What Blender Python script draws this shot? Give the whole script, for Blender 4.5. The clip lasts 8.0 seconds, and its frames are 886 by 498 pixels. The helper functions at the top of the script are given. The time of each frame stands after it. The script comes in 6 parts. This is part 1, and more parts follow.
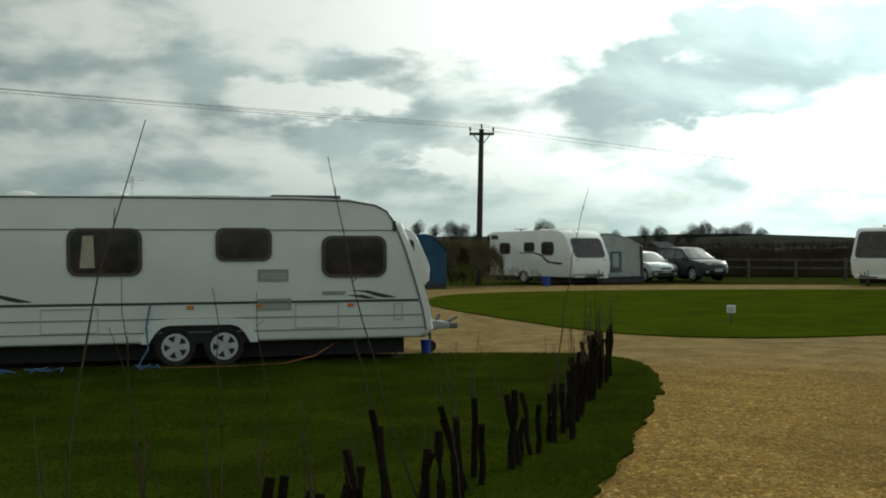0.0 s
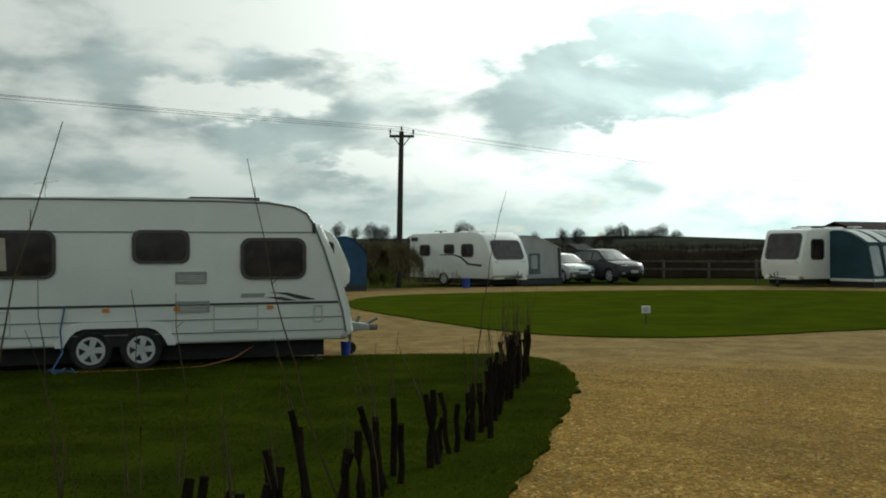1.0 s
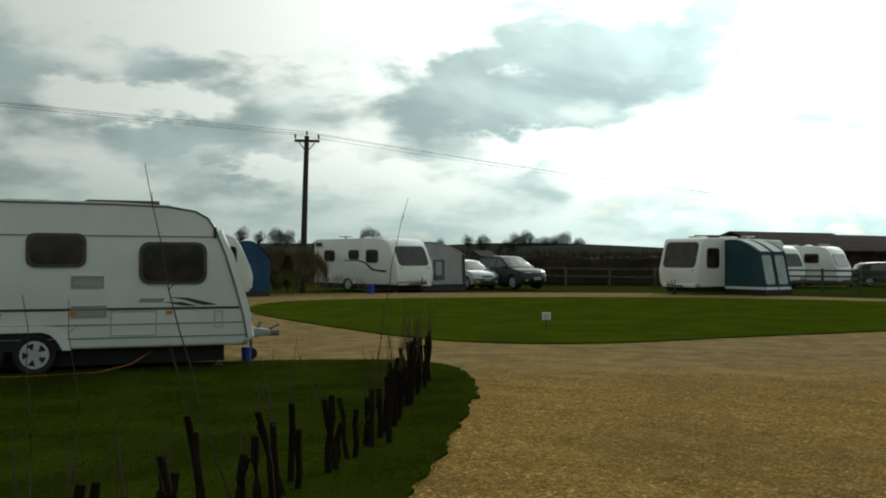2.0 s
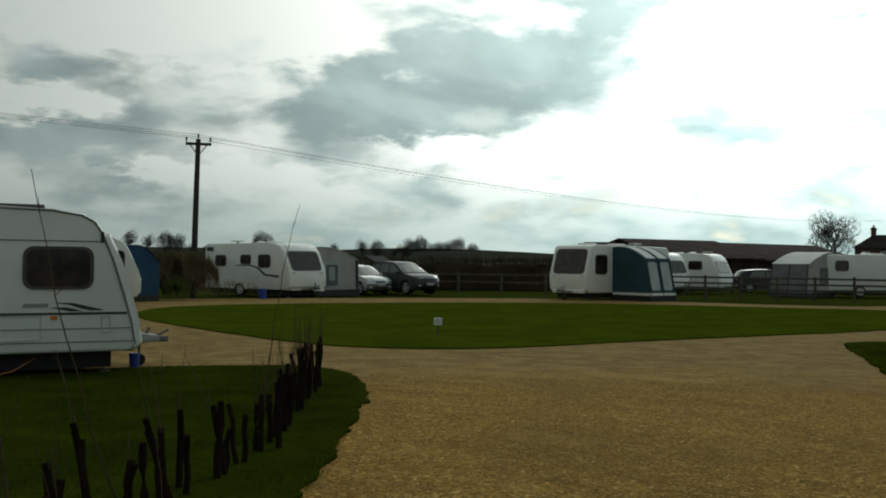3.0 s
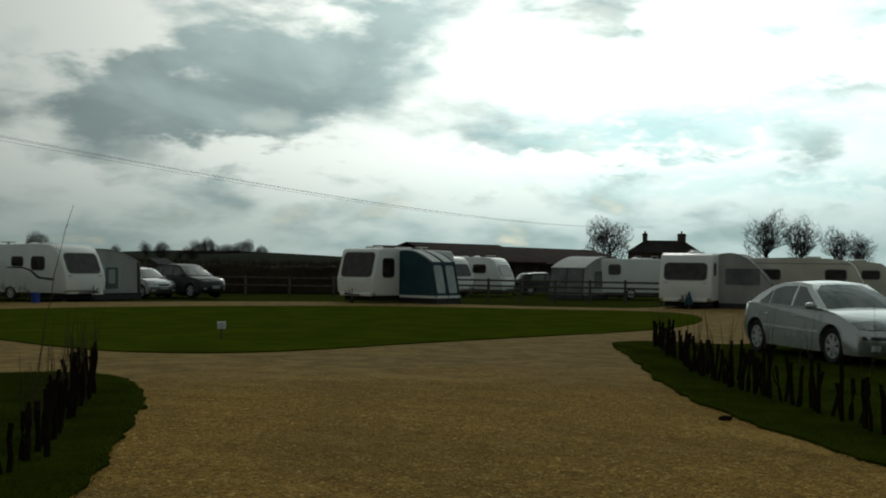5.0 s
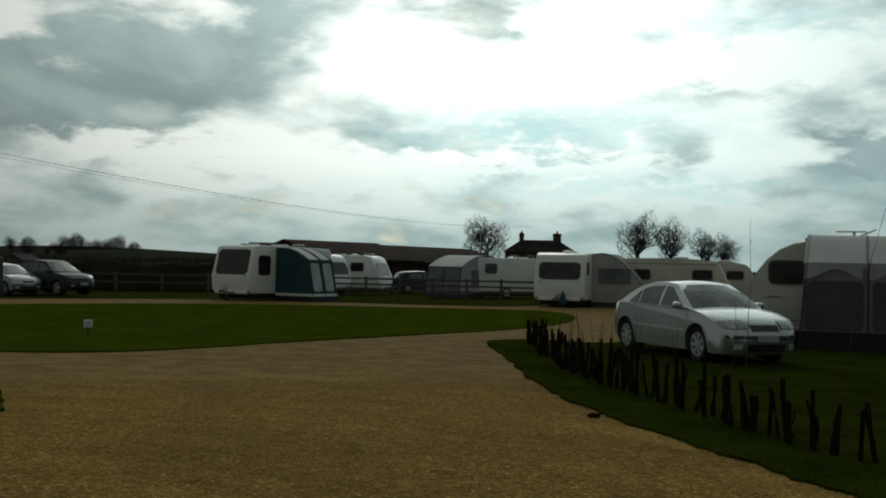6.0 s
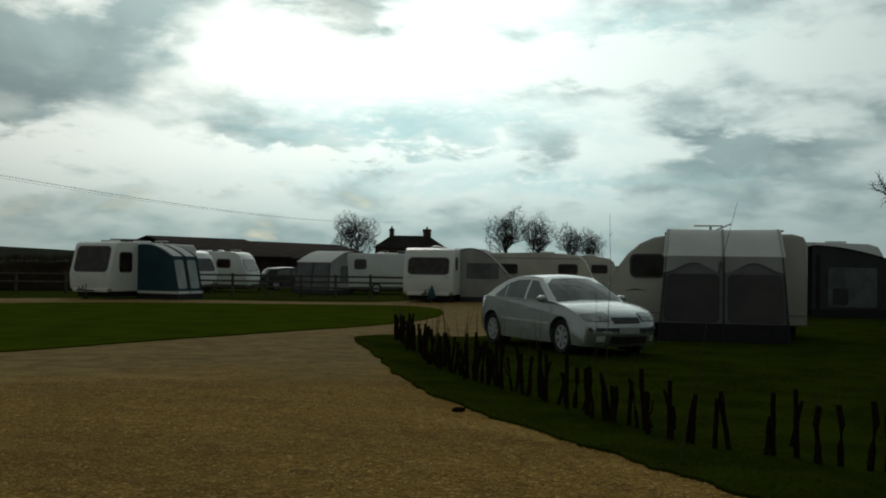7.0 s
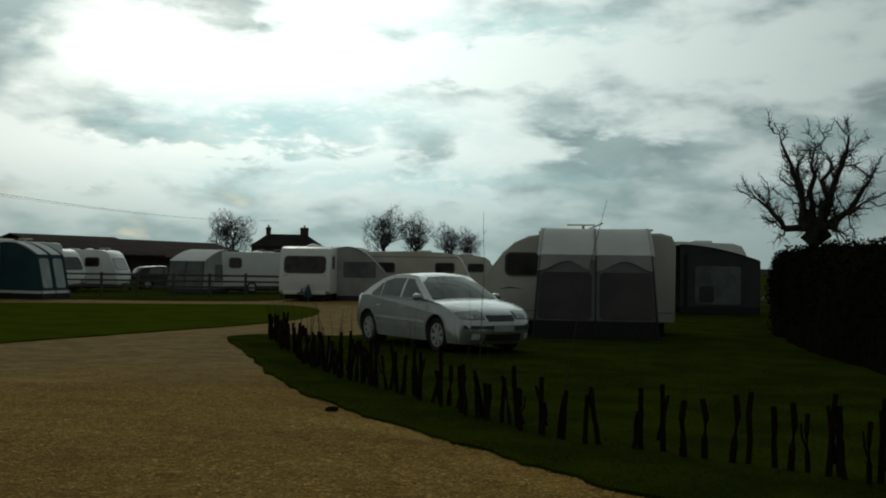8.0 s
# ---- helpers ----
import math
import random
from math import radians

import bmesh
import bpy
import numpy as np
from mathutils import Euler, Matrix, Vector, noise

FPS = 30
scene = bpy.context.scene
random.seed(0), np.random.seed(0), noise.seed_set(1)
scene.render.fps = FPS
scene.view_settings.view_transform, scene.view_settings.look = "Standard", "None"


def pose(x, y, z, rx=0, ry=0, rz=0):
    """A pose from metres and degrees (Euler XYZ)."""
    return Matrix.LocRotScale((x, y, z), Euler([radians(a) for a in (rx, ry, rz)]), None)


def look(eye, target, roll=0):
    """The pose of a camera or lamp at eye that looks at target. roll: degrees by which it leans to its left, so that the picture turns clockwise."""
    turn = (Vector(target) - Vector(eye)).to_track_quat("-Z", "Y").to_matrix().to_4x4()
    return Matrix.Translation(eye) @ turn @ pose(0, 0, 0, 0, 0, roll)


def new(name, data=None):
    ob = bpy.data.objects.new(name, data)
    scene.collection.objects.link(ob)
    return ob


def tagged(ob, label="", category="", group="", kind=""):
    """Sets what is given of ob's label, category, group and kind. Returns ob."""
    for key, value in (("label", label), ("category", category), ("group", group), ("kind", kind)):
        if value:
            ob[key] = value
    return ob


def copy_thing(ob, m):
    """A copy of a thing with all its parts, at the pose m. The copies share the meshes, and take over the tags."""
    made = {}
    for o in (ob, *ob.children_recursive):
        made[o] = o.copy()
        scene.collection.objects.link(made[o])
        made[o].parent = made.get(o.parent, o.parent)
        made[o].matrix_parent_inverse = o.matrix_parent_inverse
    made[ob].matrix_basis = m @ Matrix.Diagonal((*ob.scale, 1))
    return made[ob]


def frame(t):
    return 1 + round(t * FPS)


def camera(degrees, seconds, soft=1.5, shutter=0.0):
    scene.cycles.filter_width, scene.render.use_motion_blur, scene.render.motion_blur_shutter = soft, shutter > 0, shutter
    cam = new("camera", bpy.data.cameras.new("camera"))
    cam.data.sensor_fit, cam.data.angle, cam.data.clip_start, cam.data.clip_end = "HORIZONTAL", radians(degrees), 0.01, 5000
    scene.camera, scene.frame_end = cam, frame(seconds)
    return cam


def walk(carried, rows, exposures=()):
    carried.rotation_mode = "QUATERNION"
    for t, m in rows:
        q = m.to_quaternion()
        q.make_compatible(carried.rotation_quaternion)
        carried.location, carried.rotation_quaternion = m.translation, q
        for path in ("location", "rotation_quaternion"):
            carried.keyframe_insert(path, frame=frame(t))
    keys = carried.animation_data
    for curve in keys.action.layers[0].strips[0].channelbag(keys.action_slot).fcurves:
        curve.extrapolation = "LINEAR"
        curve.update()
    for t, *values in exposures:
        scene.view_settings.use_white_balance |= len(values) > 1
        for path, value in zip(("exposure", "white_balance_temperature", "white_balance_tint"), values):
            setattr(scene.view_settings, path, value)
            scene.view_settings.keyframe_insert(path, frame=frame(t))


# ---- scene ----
cam = camera(44.85, 8.0, 1.9)
# seconds, x, y, z, pitch, lean, yaw
PATH = [
    (0, 0.000, 0.000, 1.720, -0.10, 0.10, -0.00),
    (0.5, -0.021, -0.051, 1.719, -0.10, 0.01, -2.09),
    (1, 0.006, -0.105, 1.719, -0.00, 0.16, -4.25),
    (2.5, 0.046, -0.278, 1.735, 0.52, -0.61, -12.06),
    (3, 0.044, -0.389, 1.744, 0.64, -0.63, -14.92),
    (3.5, 0.049, -0.530, 1.754, 0.61, -0.55, -17.64),
    (4, 0.076, -0.580, 1.758, 0.68, -0.48, -20.06),
    (4.5, 0.068, -0.618, 1.751, 0.79, -0.61, -23.03),
    (6, 0.143, -0.609, 1.761, 0.95, -1.19, -32.55),
    (6.5, 0.212, -0.571, 1.758, 0.76, -1.22, -36.13),
    (7, 0.297, -0.538, 1.749, 0.84, -0.81, -39.44),
    (7.5, 0.355, -0.508, 1.738, 0.76, -0.88, -43.04),
    (8, 0.395, -0.505, 1.734, 0.88, -0.82, -45.93),
]
EXPOSURES = [(0.0, 0.05), (1.0, 0.06), (2.5, -0.37), (4.5, -0.99), (6.5, -1.29), (8.0, -1.36)]
walk(cam, [(t, pose(x, y, z, 90 + pitch, lean, yaw)) for t, x, y, z, pitch, lean, yaw in PATH], EXPOSURES)

# ---- light ----
SUN_AZ, SUN_EL = 33.0, 24.0          # degrees, clockwise from +y, and above the horizon
SUN_DIR = Vector((math.sin(radians(SUN_AZ)) * math.cos(radians(SUN_EL)),
                  math.cos(radians(SUN_AZ)) * math.cos(radians(SUN_EL)), math.sin(radians(SUN_EL))))


def link(nt, a, b):
    nt.links.new(a, b)


def math_node(nt, op, a, b=None, clamp=False):
    n = nt.nodes.new("ShaderNodeMath")
    n.operation, n.use_clamp = op, clamp
    for i, v in enumerate((a, b)):
        if v is None:
            continue
        if isinstance(v, (int, float)):
            n.inputs[i].default_value = v
        else:
            link(nt, v, n.inputs[i])
    return n.outputs[0]


def mix_color(nt, fac, a, b):
    n = nt.nodes.new("ShaderNodeMix")
    n.data_type = "RGBA"
    for sock, v in ((n.inputs[0], fac), (n.inputs[6], a), (n.inputs[7], b)):
        if isinstance(v, (int, float)):
            sock.default_value = v
        elif isinstance(v, tuple):
            sock.default_value = (*v[:3], 1)
        else:
            link(nt, v, sock)
    return n.outputs[2]


def ramp(nt, fac, lo, hi, smooth=True):
    n = nt.nodes.new("ShaderNodeMapRange")
    n.interpolation_type = "SMOOTHSTEP" if smooth else "LINEAR"
    n.inputs[1].default_value, n.inputs[2].default_value = lo, hi
    link(nt, fac, n.inputs[0])
    return n.outputs[0]


def noise_node(nt, vec, scale, detail=4, rough=0.55, distort=0.0):
    n = nt.nodes.new("ShaderNodeTexNoise")
    n.inputs["Scale"].default_value, n.inputs["Detail"].default_value = scale, detail
    n.inputs["Roughness"].default_value, n.inputs["Distortion"].default_value = rough, distort
    link(nt, vec, n.inputs["Vector"])
    return n.outputs["Fac"]


def make_world():
    world = bpy.data.worlds.new("sky")
    scene.world = world
    world.use_nodes = True
    nt = world.node_tree
    nt.nodes.clear()
    out = nt.nodes.new("ShaderNodeOutputWorld")
    bg = nt.nodes.new("ShaderNodeBackground")
    bg.inputs[1].default_value = 0.1
    link(nt, bg.outputs[0], out.inputs[0])
    sky = nt.nodes.new("ShaderNodeTexSky")
    sky.sky_type = "NISHITA"
    sky.sun_disc = False
    sky.sun_elevation, sky.sun_rotation = radians(SUN_EL), radians(SUN_AZ)
    co = nt.nodes.new("ShaderNodeTexCoord")
    sep = nt.nodes.new("ShaderNodeSeparateXYZ")
    link(nt, co.outputs["Generated"], sep.inputs[0])
    up = math_node(nt, "MAXIMUM", sep.outputs[2], 0.0)
    den = math_node(nt, "ADD", up, 0.33)
    comb = nt.nodes.new("ShaderNodeCombineXYZ")
    link(nt, math_node(nt, "DIVIDE", sep.outputs[0], den), comb.inputs[0])
    link(nt, math_node(nt, "DIVIDE", sep.outputs[1], den), comb.inputs[1])
    off = nt.nodes.new("ShaderNodeVectorMath")
    off.operation = "ADD"
    off.inputs[1].default_value = SKY_SHIFT
    link(nt, comb.outputs[0], off.inputs[0])
    p = off.outputs[0]
    big = noise_node(nt, p, 1.6, 5, 0.52, 0.2)
    fine = noise_node(nt, p, 5.0, 5, 0.50, 0.15)
    # bearing and height in degrees, with ragged edges for the cloud banks
    deg = 180 / math.pi
    bearing = math_node(nt, "MULTIPLY", math_node(nt, "ARCTAN2", sep.outputs[0], sep.outputs[1]), deg)
    height = math_node(nt, "MULTIPLY", math_node(nt, "ARCSINE", sep.outputs[2]), deg)
    polar = nt.nodes.new("ShaderNodeCombineXYZ")
    link(nt, math_node(nt, "MULTIPLY", bearing, 0.16), polar.inputs[0])
    link(nt, math_node(nt, "MULTIPLY", height, 0.42), polar.inputs[1])
    fray = noise_node(nt, polar.outputs[0], 1.0, 5, 0.54, 0.2)
    wisp = noise_node(nt, polar.outputs[0], 2.7, 5, 0.60, 0.3)
    ragged_b = math_node(nt, "ADD", bearing, math_node(nt, "MULTIPLY", math_node(nt, "SUBTRACT", fray, 0.5), 14.0))
    ragged_h = math_node(nt, "ADD", height, math_node(nt, "MULTIPLY", math_node(nt, "SUBTRACT", wisp, 0.5), 4.0))

    def bank(a, e, wa, we, amount):
        """A bank of thicker cloud, or a thinner gap, round one bearing and height."""
        da = math_node(nt, "POWER", math_node(nt, "MULTIPLY", math_node(nt, "SUBTRACT", ragged_b, a), 1 / wa), 2.0)
        de = math_node(nt, "POWER", math_node(nt, "MULTIPLY", math_node(nt, "SUBTRACT", ragged_h, e), 1 / we), 2.0)
        return math_node(nt, "MULTIPLY", math_node(nt, "EXPONENT", math_node(nt, "MULTIPLY", math_node(nt, "ADD", da, de), -1.0)), amount)
    heap = 0.0
    for row in CLOUD_BANKS:
        heap = math_node(nt, "ADD", bank(*row), heap)
    # nearness to the sun behind the cloud
    dot = nt.nodes.new("ShaderNodeVectorMath")
    dot.operation = "DOT_PRODUCT"
    link(nt, co.outputs["Generated"], dot.inputs[0])
    dot.inputs[1].default_value = SUN_DIR
    near = math_node(nt, "POWER", math_node(nt, "MAXIMUM", dot.outputs["Value"], 0.0), 14.0)
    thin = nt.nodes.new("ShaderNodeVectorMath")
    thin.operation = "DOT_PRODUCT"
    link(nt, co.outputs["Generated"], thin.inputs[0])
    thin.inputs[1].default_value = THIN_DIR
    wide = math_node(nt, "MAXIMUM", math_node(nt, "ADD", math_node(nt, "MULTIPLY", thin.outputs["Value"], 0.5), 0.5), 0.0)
    mass = math_node(nt, "ADD", math_node(nt, "MULTIPLY", big, 0.26), math_node(nt, "MULTIPLY", fine, 0.38))
    mass = math_node(nt, "ADD", mass, math_node(nt, "MULTIPLY", fray, 0.36))
    thick = ramp(nt, math_node(nt, "ADD", mass, math_node(nt, "MULTIPLY", heap, 0.20)), 0.43, 0.60)
    holes = ramp(nt, fine, 0.56, 0.74)
    # clearer air between the bright bars of cloud
    clear = math_node(nt, "ADD", bank(37, 7.4, 8, 1.2, 0.9), math_node(nt, "ADD", bank(50, 12.8, 6, 0.8, 0.6), bank(44, 4.6, 12, 0.7, 0.55)), True)
    lit = mix_color(nt, near, (9.0, 10.2, 9.9), (17.0, 17.6, 16.6))
    puff = ramp(nt, noise_node(nt, p, 3.4, 5, 0.52, 0.3), 0.30, 0.70)
    grey = mix_color(nt, puff, mix_color(nt, near, (3.2, 4.3, 4.4), (3.4, 4.6, 4.7)), mix_color(nt, near, (5.0, 6.5, 6.5), (6.4, 8.2, 8.1)))
    cloud = mix_color(nt, thick, lit, grey)
    haze = mix_color(nt, near, (4.1, 5.6, 5.5), (4.9, 6.5, 6.3))
    low = ramp(nt, up, 0.11, 0.005)
    cloud = mix_color(nt, math_node(nt, "MULTIPLY", low, 0.70), cloud, haze)
    blue = mix_color(nt, 0.55, sky.outputs[0], (5.0, 7.0, 7.4))
    col = mix_color(nt, math_node(nt, "MULTIPLY", holes, 0.35), cloud, blue)
    col = mix_color(nt, math_node(nt, "MULTIPLY", clear, ramp(nt, wisp, 0.30, 0.52)), col, (6.6, 9.6, 9.7))
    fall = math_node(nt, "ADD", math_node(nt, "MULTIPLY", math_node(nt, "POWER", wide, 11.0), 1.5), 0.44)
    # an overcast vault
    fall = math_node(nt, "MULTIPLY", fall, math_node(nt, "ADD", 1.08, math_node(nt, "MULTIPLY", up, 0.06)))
    # warmer cloud over the hill, clearer and cooler air towards the barns
    tint = nt.nodes.new("ShaderNodeVectorMath")
    tint.operation = "MULTIPLY"
    link(nt, col, tint.inputs[0])
    link(nt, mix_color(nt, ramp(nt, sep.outputs[0], 0.05, 0.75), (1.03, 1.0, 0.96), (0.95, 1.0, 0.99)), tint.inputs[1])
    col = tint.outputs[0]
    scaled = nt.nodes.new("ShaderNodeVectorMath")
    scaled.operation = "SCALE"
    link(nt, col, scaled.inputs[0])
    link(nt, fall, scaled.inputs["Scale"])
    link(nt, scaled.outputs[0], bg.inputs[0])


SKY_SHIFT = (3.1, 1.4, 0.0)
# bearing and height of a bank, its half-widths, and how much thicker (or thinner) the cloud is there
CLOUD_BANKS = ((17, 9.4, 7, 2.2, 0.8), (23.5, 12.2, 4.5, 1.9, 0.9), (11.5, 8.0, 4, 1.4, 0.7), (3.5, 11, 5, 2.0, -0.6), (-14, 8, 12, 4, 0.15), (-2.5, 6.5, 3.5, 3, 0.35),
               (4, 13, 9, 2.2, -1.0), (-5, 12.5, 6, 2.0, -0.7), (-6.5, 7.7, 3.2, 0.9, -1.5), (17, 5.7, 5, 0.9, -0.7), (2, 4.4, 6, 0.5, -0.6), (32, 11, 7, 2.6, -0.9),
               (44, 10.6, 8, 1.0, -0.7), (36, 5.5, 11, 0.55, -0.9), (28, 4.4, 3, 0.6, -0.6), (43.8, 4.0, 1.3, 0.4, -0.9), (46.5, 3.7, 1.4, 0.4, -0.9),
               (55, 5.9, 3.0, 1.0, 0.9), (64, 7.2, 4, 1.2, 0.25), (56, 10.5, 10, 2.4, -0.4))
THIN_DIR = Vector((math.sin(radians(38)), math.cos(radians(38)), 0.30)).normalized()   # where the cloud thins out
make_world()
sun_data = bpy.data.lights.new("sun", "SUN")
sun_data.energy, sun_data.angle, sun_data.color = 0.32, radians(12), (1.0, 0.95, 0.86)
sun = new("sun", sun_data)
sun.matrix_basis = look(SUN_DIR * 60, (0, 0, 0))


# ---- materials ----
def material(name, base, dark=None, scale=3.0, rough=0.6, metal=0.0, bump=0.0, bump_scale=30.0, fine=0.0, fine_scale=60.0,
             coat=0.0, island=0.0, stretch=(1, 1, 1), transmission=0.0, detail=5.0, spec=0.5, rough_var=0.0):
    """A surface with a base colour, a darker stain colour at a large scale, grain at a fine scale, and relief."""
    m = bpy.data.materials.new(name)
    m.use_nodes = True
    nt = m.node_tree
    b = nt.nodes["Principled BSDF"]
    b.inputs["Roughness"].default_value, b.inputs["Metallic"].default_value = rough, metal
    b.inputs["Coat Weight"].default_value = coat
    b.inputs["Transmission Weight"].default_value = transmission
    b.inputs["Specular IOR Level"].default_value = spec
    co = nt.nodes.new("ShaderNodeTexCoord")
    mp = nt.nodes.new("ShaderNodeMapping")
    mp.inputs["Scale"].default_value = stretch
    link(nt, co.outputs["Object"], mp.inputs[0])
    v = mp.outputs[0]
    dark = dark or tuple(c * 0.8 for c in base)
    big = noise_node(nt, v, scale, detail)
    col = mix_color(nt, ramp(nt, big, 0.35, 0.65), dark, base)
    if fine:
        f = ramp(nt, noise_node(nt, v, fine_scale, 3, 0.7), 0.35, 0.65)
        col = mix_color(nt, math_node(nt, "MULTIPLY", math_node(nt, "SUBTRACT", 1.0, f), fine), col, tuple(c * 0.45 for c in dark))
    if island:
        info = nt.nodes.new("ShaderNodeObjectInfo")
        geo = nt.nodes.new("ShaderNodeNewGeometry")
        r = math_node(nt, "FRACT", math_node(nt, "ADD", info.outputs["Random"], geo.outputs["Random Per Island"]))
        col = mix_color(nt, math_node(nt, "MULTIPLY", r, island), col, tuple(c * 0.35 for c in dark))
    link(nt, col, b.inputs["Base Color"])
    if rough_var:
        link(nt, math_node(nt, "ADD", math_node(nt, "MULTIPLY", big, rough_var), rough - rough_var / 2, True), b.inputs["Roughness"])
    if bump:
        bn = nt.nodes.new("ShaderNodeBump")
        bn.inputs["Strength"].default_value, bn.inputs["Distance"].default_value = bump, 0.02
        link(nt, noise_node(nt, v, bump_scale, 4, 0.65), bn.inputs["Height"])
        link(nt, bn.outputs[0], b.inputs["Normal"])
    return m


def lawn_material():
    m = material("lawn_grass", (0.040, 0.054, 0.0042), (0.024, 0.034, 0.0036), 0.9, 1.0, bump=0.5, bump_scale=30, fine=0.22, fine_scale=14, spec=0.0)
    return m


def gravel_material():
    m = bpy.data.materials.new("gravel")
    m.use_nodes = True
    nt = m.node_tree
    b = nt.nodes["Principled BSDF"]
    b.inputs["Roughness"].default_value, b.inputs["Specular IOR Level"].default_value = 0.95, 0.02
    co = nt.nodes.new("ShaderNodeTexCoord")
    v = co.outputs["Object"]
    vor = nt.nodes.new("ShaderNodeTexVoronoi")
    vor.inputs["Scale"].default_value = 38
    link(nt, v, vor.inputs["Vector"])
    sep = nt.nodes.new("ShaderNodeSeparateColor")
    link(nt, vor.outputs["Color"], sep.inputs[0])
    big = noise_node(nt, v, 0.35, 5, 0.6, 0.6)
    mid = noise_node(nt, v, 1.7, 6, 0.68, 0.4)
    clump = noise_node(nt, v, 9.0, 4, 0.65)
    stone = mix_color(nt, sep.outputs[0], (0.133, 0.067, 0.011), (0.561, 0.322, 0.076))
    worn = mix_color(nt, ramp(nt, mid, 0.32, 0.70), (0.235, 0.128, 0.024), (0.418, 0.239, 0.050))
    col = mix_color(nt, 0.72, worn, stone)
    col = mix_color(nt, math_node(nt, "MULTIPLY", ramp(nt, clump, 0.48, 0.66), 0.60), col, (0.163, 0.090, 0.021))
    # scattered pale stones
    col = mix_color(nt, math_node(nt, "MULTIPLY", ramp(nt, sep.outputs[1], 0.84, 0.93), ramp(nt, clump, 0.58, 0.42)), col, (0.714, 0.509, 0.192))
    col = mix_color(nt, math_node(nt, "MULTIPLY", ramp(nt, big, 0.48, 0.68), 0.5), col, (0.143, 0.084, 0.024))
    # dark damp scuffs, and faint wheel-worn arcs that sweep off the drive
    scuff = noise_node(nt, v, 3.6, 5, 0.7, 0.8)
    col = mix_color(nt, math_node(nt, "MULTIPLY", ramp(nt, scuff, 0.53, 0.70), 0.8), col, (0.133, 0.075, 0.019))
    away = nt.nodes.new("ShaderNodeVectorMath")
    away.operation = "DISTANCE"
    link(nt, v, away.inputs[0])
    away.inputs[1].default_value = (-6.0, 3.0, 0.0)
    flat = nt.nodes.new("ShaderNodeSeparateXYZ")
    link(nt, v, flat.inputs[0])
    arc = nt.nodes.new("ShaderNodeCombineXYZ")
    link(nt, math_node(nt, "MULTIPLY", away.outputs["Value"], 1.3), arc.inputs[0])
    link(nt, math_node(nt, "MULTIPLY", flat.outputs[0], 0.30), arc.inputs[1])
    link(nt, math_node(nt, "MULTIPLY", flat.outputs[1], 0.22), arc.inputs[2])
    streak = noise_node(nt, arc.outputs[0], 1.0, 5, 0.65, 0.4)
    col = mix_color(nt, math_node(nt, "MULTIPLY", ramp(nt, streak, 0.50, 0.66), 0.48), col, (0.153, 0.086, 0.022))
    col = mix_color(nt, math_node(nt, "MULTIPLY", ramp(nt, streak, 0.47, 0.34), 0.5), col, (0.510, 0.322, 0.092))
    apron = nt.nodes.new("ShaderNodeVectorMath")
    apron.operation = "DISTANCE"
    link(nt, v, apron.inputs[0])
    apron.inputs[1].default_value = (4.6, 3.0, 0.0)
    edge = math_node(nt, "ADD", apron.outputs["Value"], math_node(nt, "MULTIPLY", math_node(nt, "SUBTRACT", big, 0.5), 8.0))
    beaten = mix_color(nt, ramp(nt, mid, 0.35, 0.68), (0.185, 0.125, 0.052), (0.33, 0.235, 0.100))
    beaten = mix_color(nt, math_node(nt, "MULTIPLY", ramp(nt, scuff, 0.56, 0.68), 0.6), beaten, (0.12, 0.085, 0.042))
    col = mix_color(nt, math_node(nt, "MULTIPLY", ramp(nt, edge, 9.5, 14.5), 0.78), col, beaten)
    link(nt, col, b.inputs["Base Color"])
    bn = nt.nodes.new("ShaderNodeBump")
    bn.inputs["Strength"].default_value, bn.inputs["Distance"].default_value = 0.6, 0.02
    h = math_node(nt, "ADD", math_node(nt, "MULTIPLY", vor.outputs["Distance"], -0.6), clump)
    link(nt, h, bn.inputs["Height"])
    link(nt, bn.outputs[0], b.inputs["Normal"])
    return m


def let_light_through(m, amount):
    """Thin cloth: part of the light on one face comes out on the other."""
    nt = m.node_tree
    b, out = nt.nodes["Principled BSDF"], nt.nodes["Material Output"]
    tr, mx = nt.nodes.new("ShaderNodeBsdfTranslucent"), nt.nodes.new("ShaderNodeMixShader")
    link(nt, b.inputs["Base Color"].links[0].from_socket, tr.inputs[0])
    mx.inputs[0].default_value = amount
    link(nt, b.outputs[0], mx.inputs[1])
    link(nt, tr.outputs[0], mx.inputs[2])
    link(nt, mx.outputs[0], out.inputs[0])


GRASS = lawn_material()
# brighter copy of the lawn grass; the oval's stronger light is in the colour
LIT_GRASS = material("lit_lawn_grass", (0.066, 0.088, 0.0055), (0.046, 0.064, 0.005), 0.7, 1.0, bump=0.35, bump_scale=30, fine=0.18, fine_scale=14, spec=0.0)
GRAVEL = gravel_material()
FIELD = material("field_grass", (0.052, 0.066, 0.010), (0.036, 0.046, 0.009), 0.12, 0.95, bump=0.5, bump_scale=12, fine=0.4, fine_scale=8, spec=0.0)
HILL = material("far_field", (0.062, 0.066, 0.048), (0.045, 0.048, 0.038), 0.02, 0.95, fine=0.4, fine_scale=0.15, spec=0.0)
BLADE = material("grass_blade", (0.085, 0.11, 0.010), (0.065, 0.085, 0.008), 1.2, 0.9, island=0.2, spec=0.0)
let_light_through(BLADE, 0.5)
SWARD = material("lawn_blade", (0.058, 0.078, 0.006), (0.040, 0.054, 0.0045), 0.9, 0.9, island=0.25, spec=0.0)
let_light_through(SWARD, 0.45)
PEBBLE = material("pebble", (0.66, 0.43, 0.14), (0.42, 0.255, 0.07), 5, 0.9, island=0.75, spec=0.1)
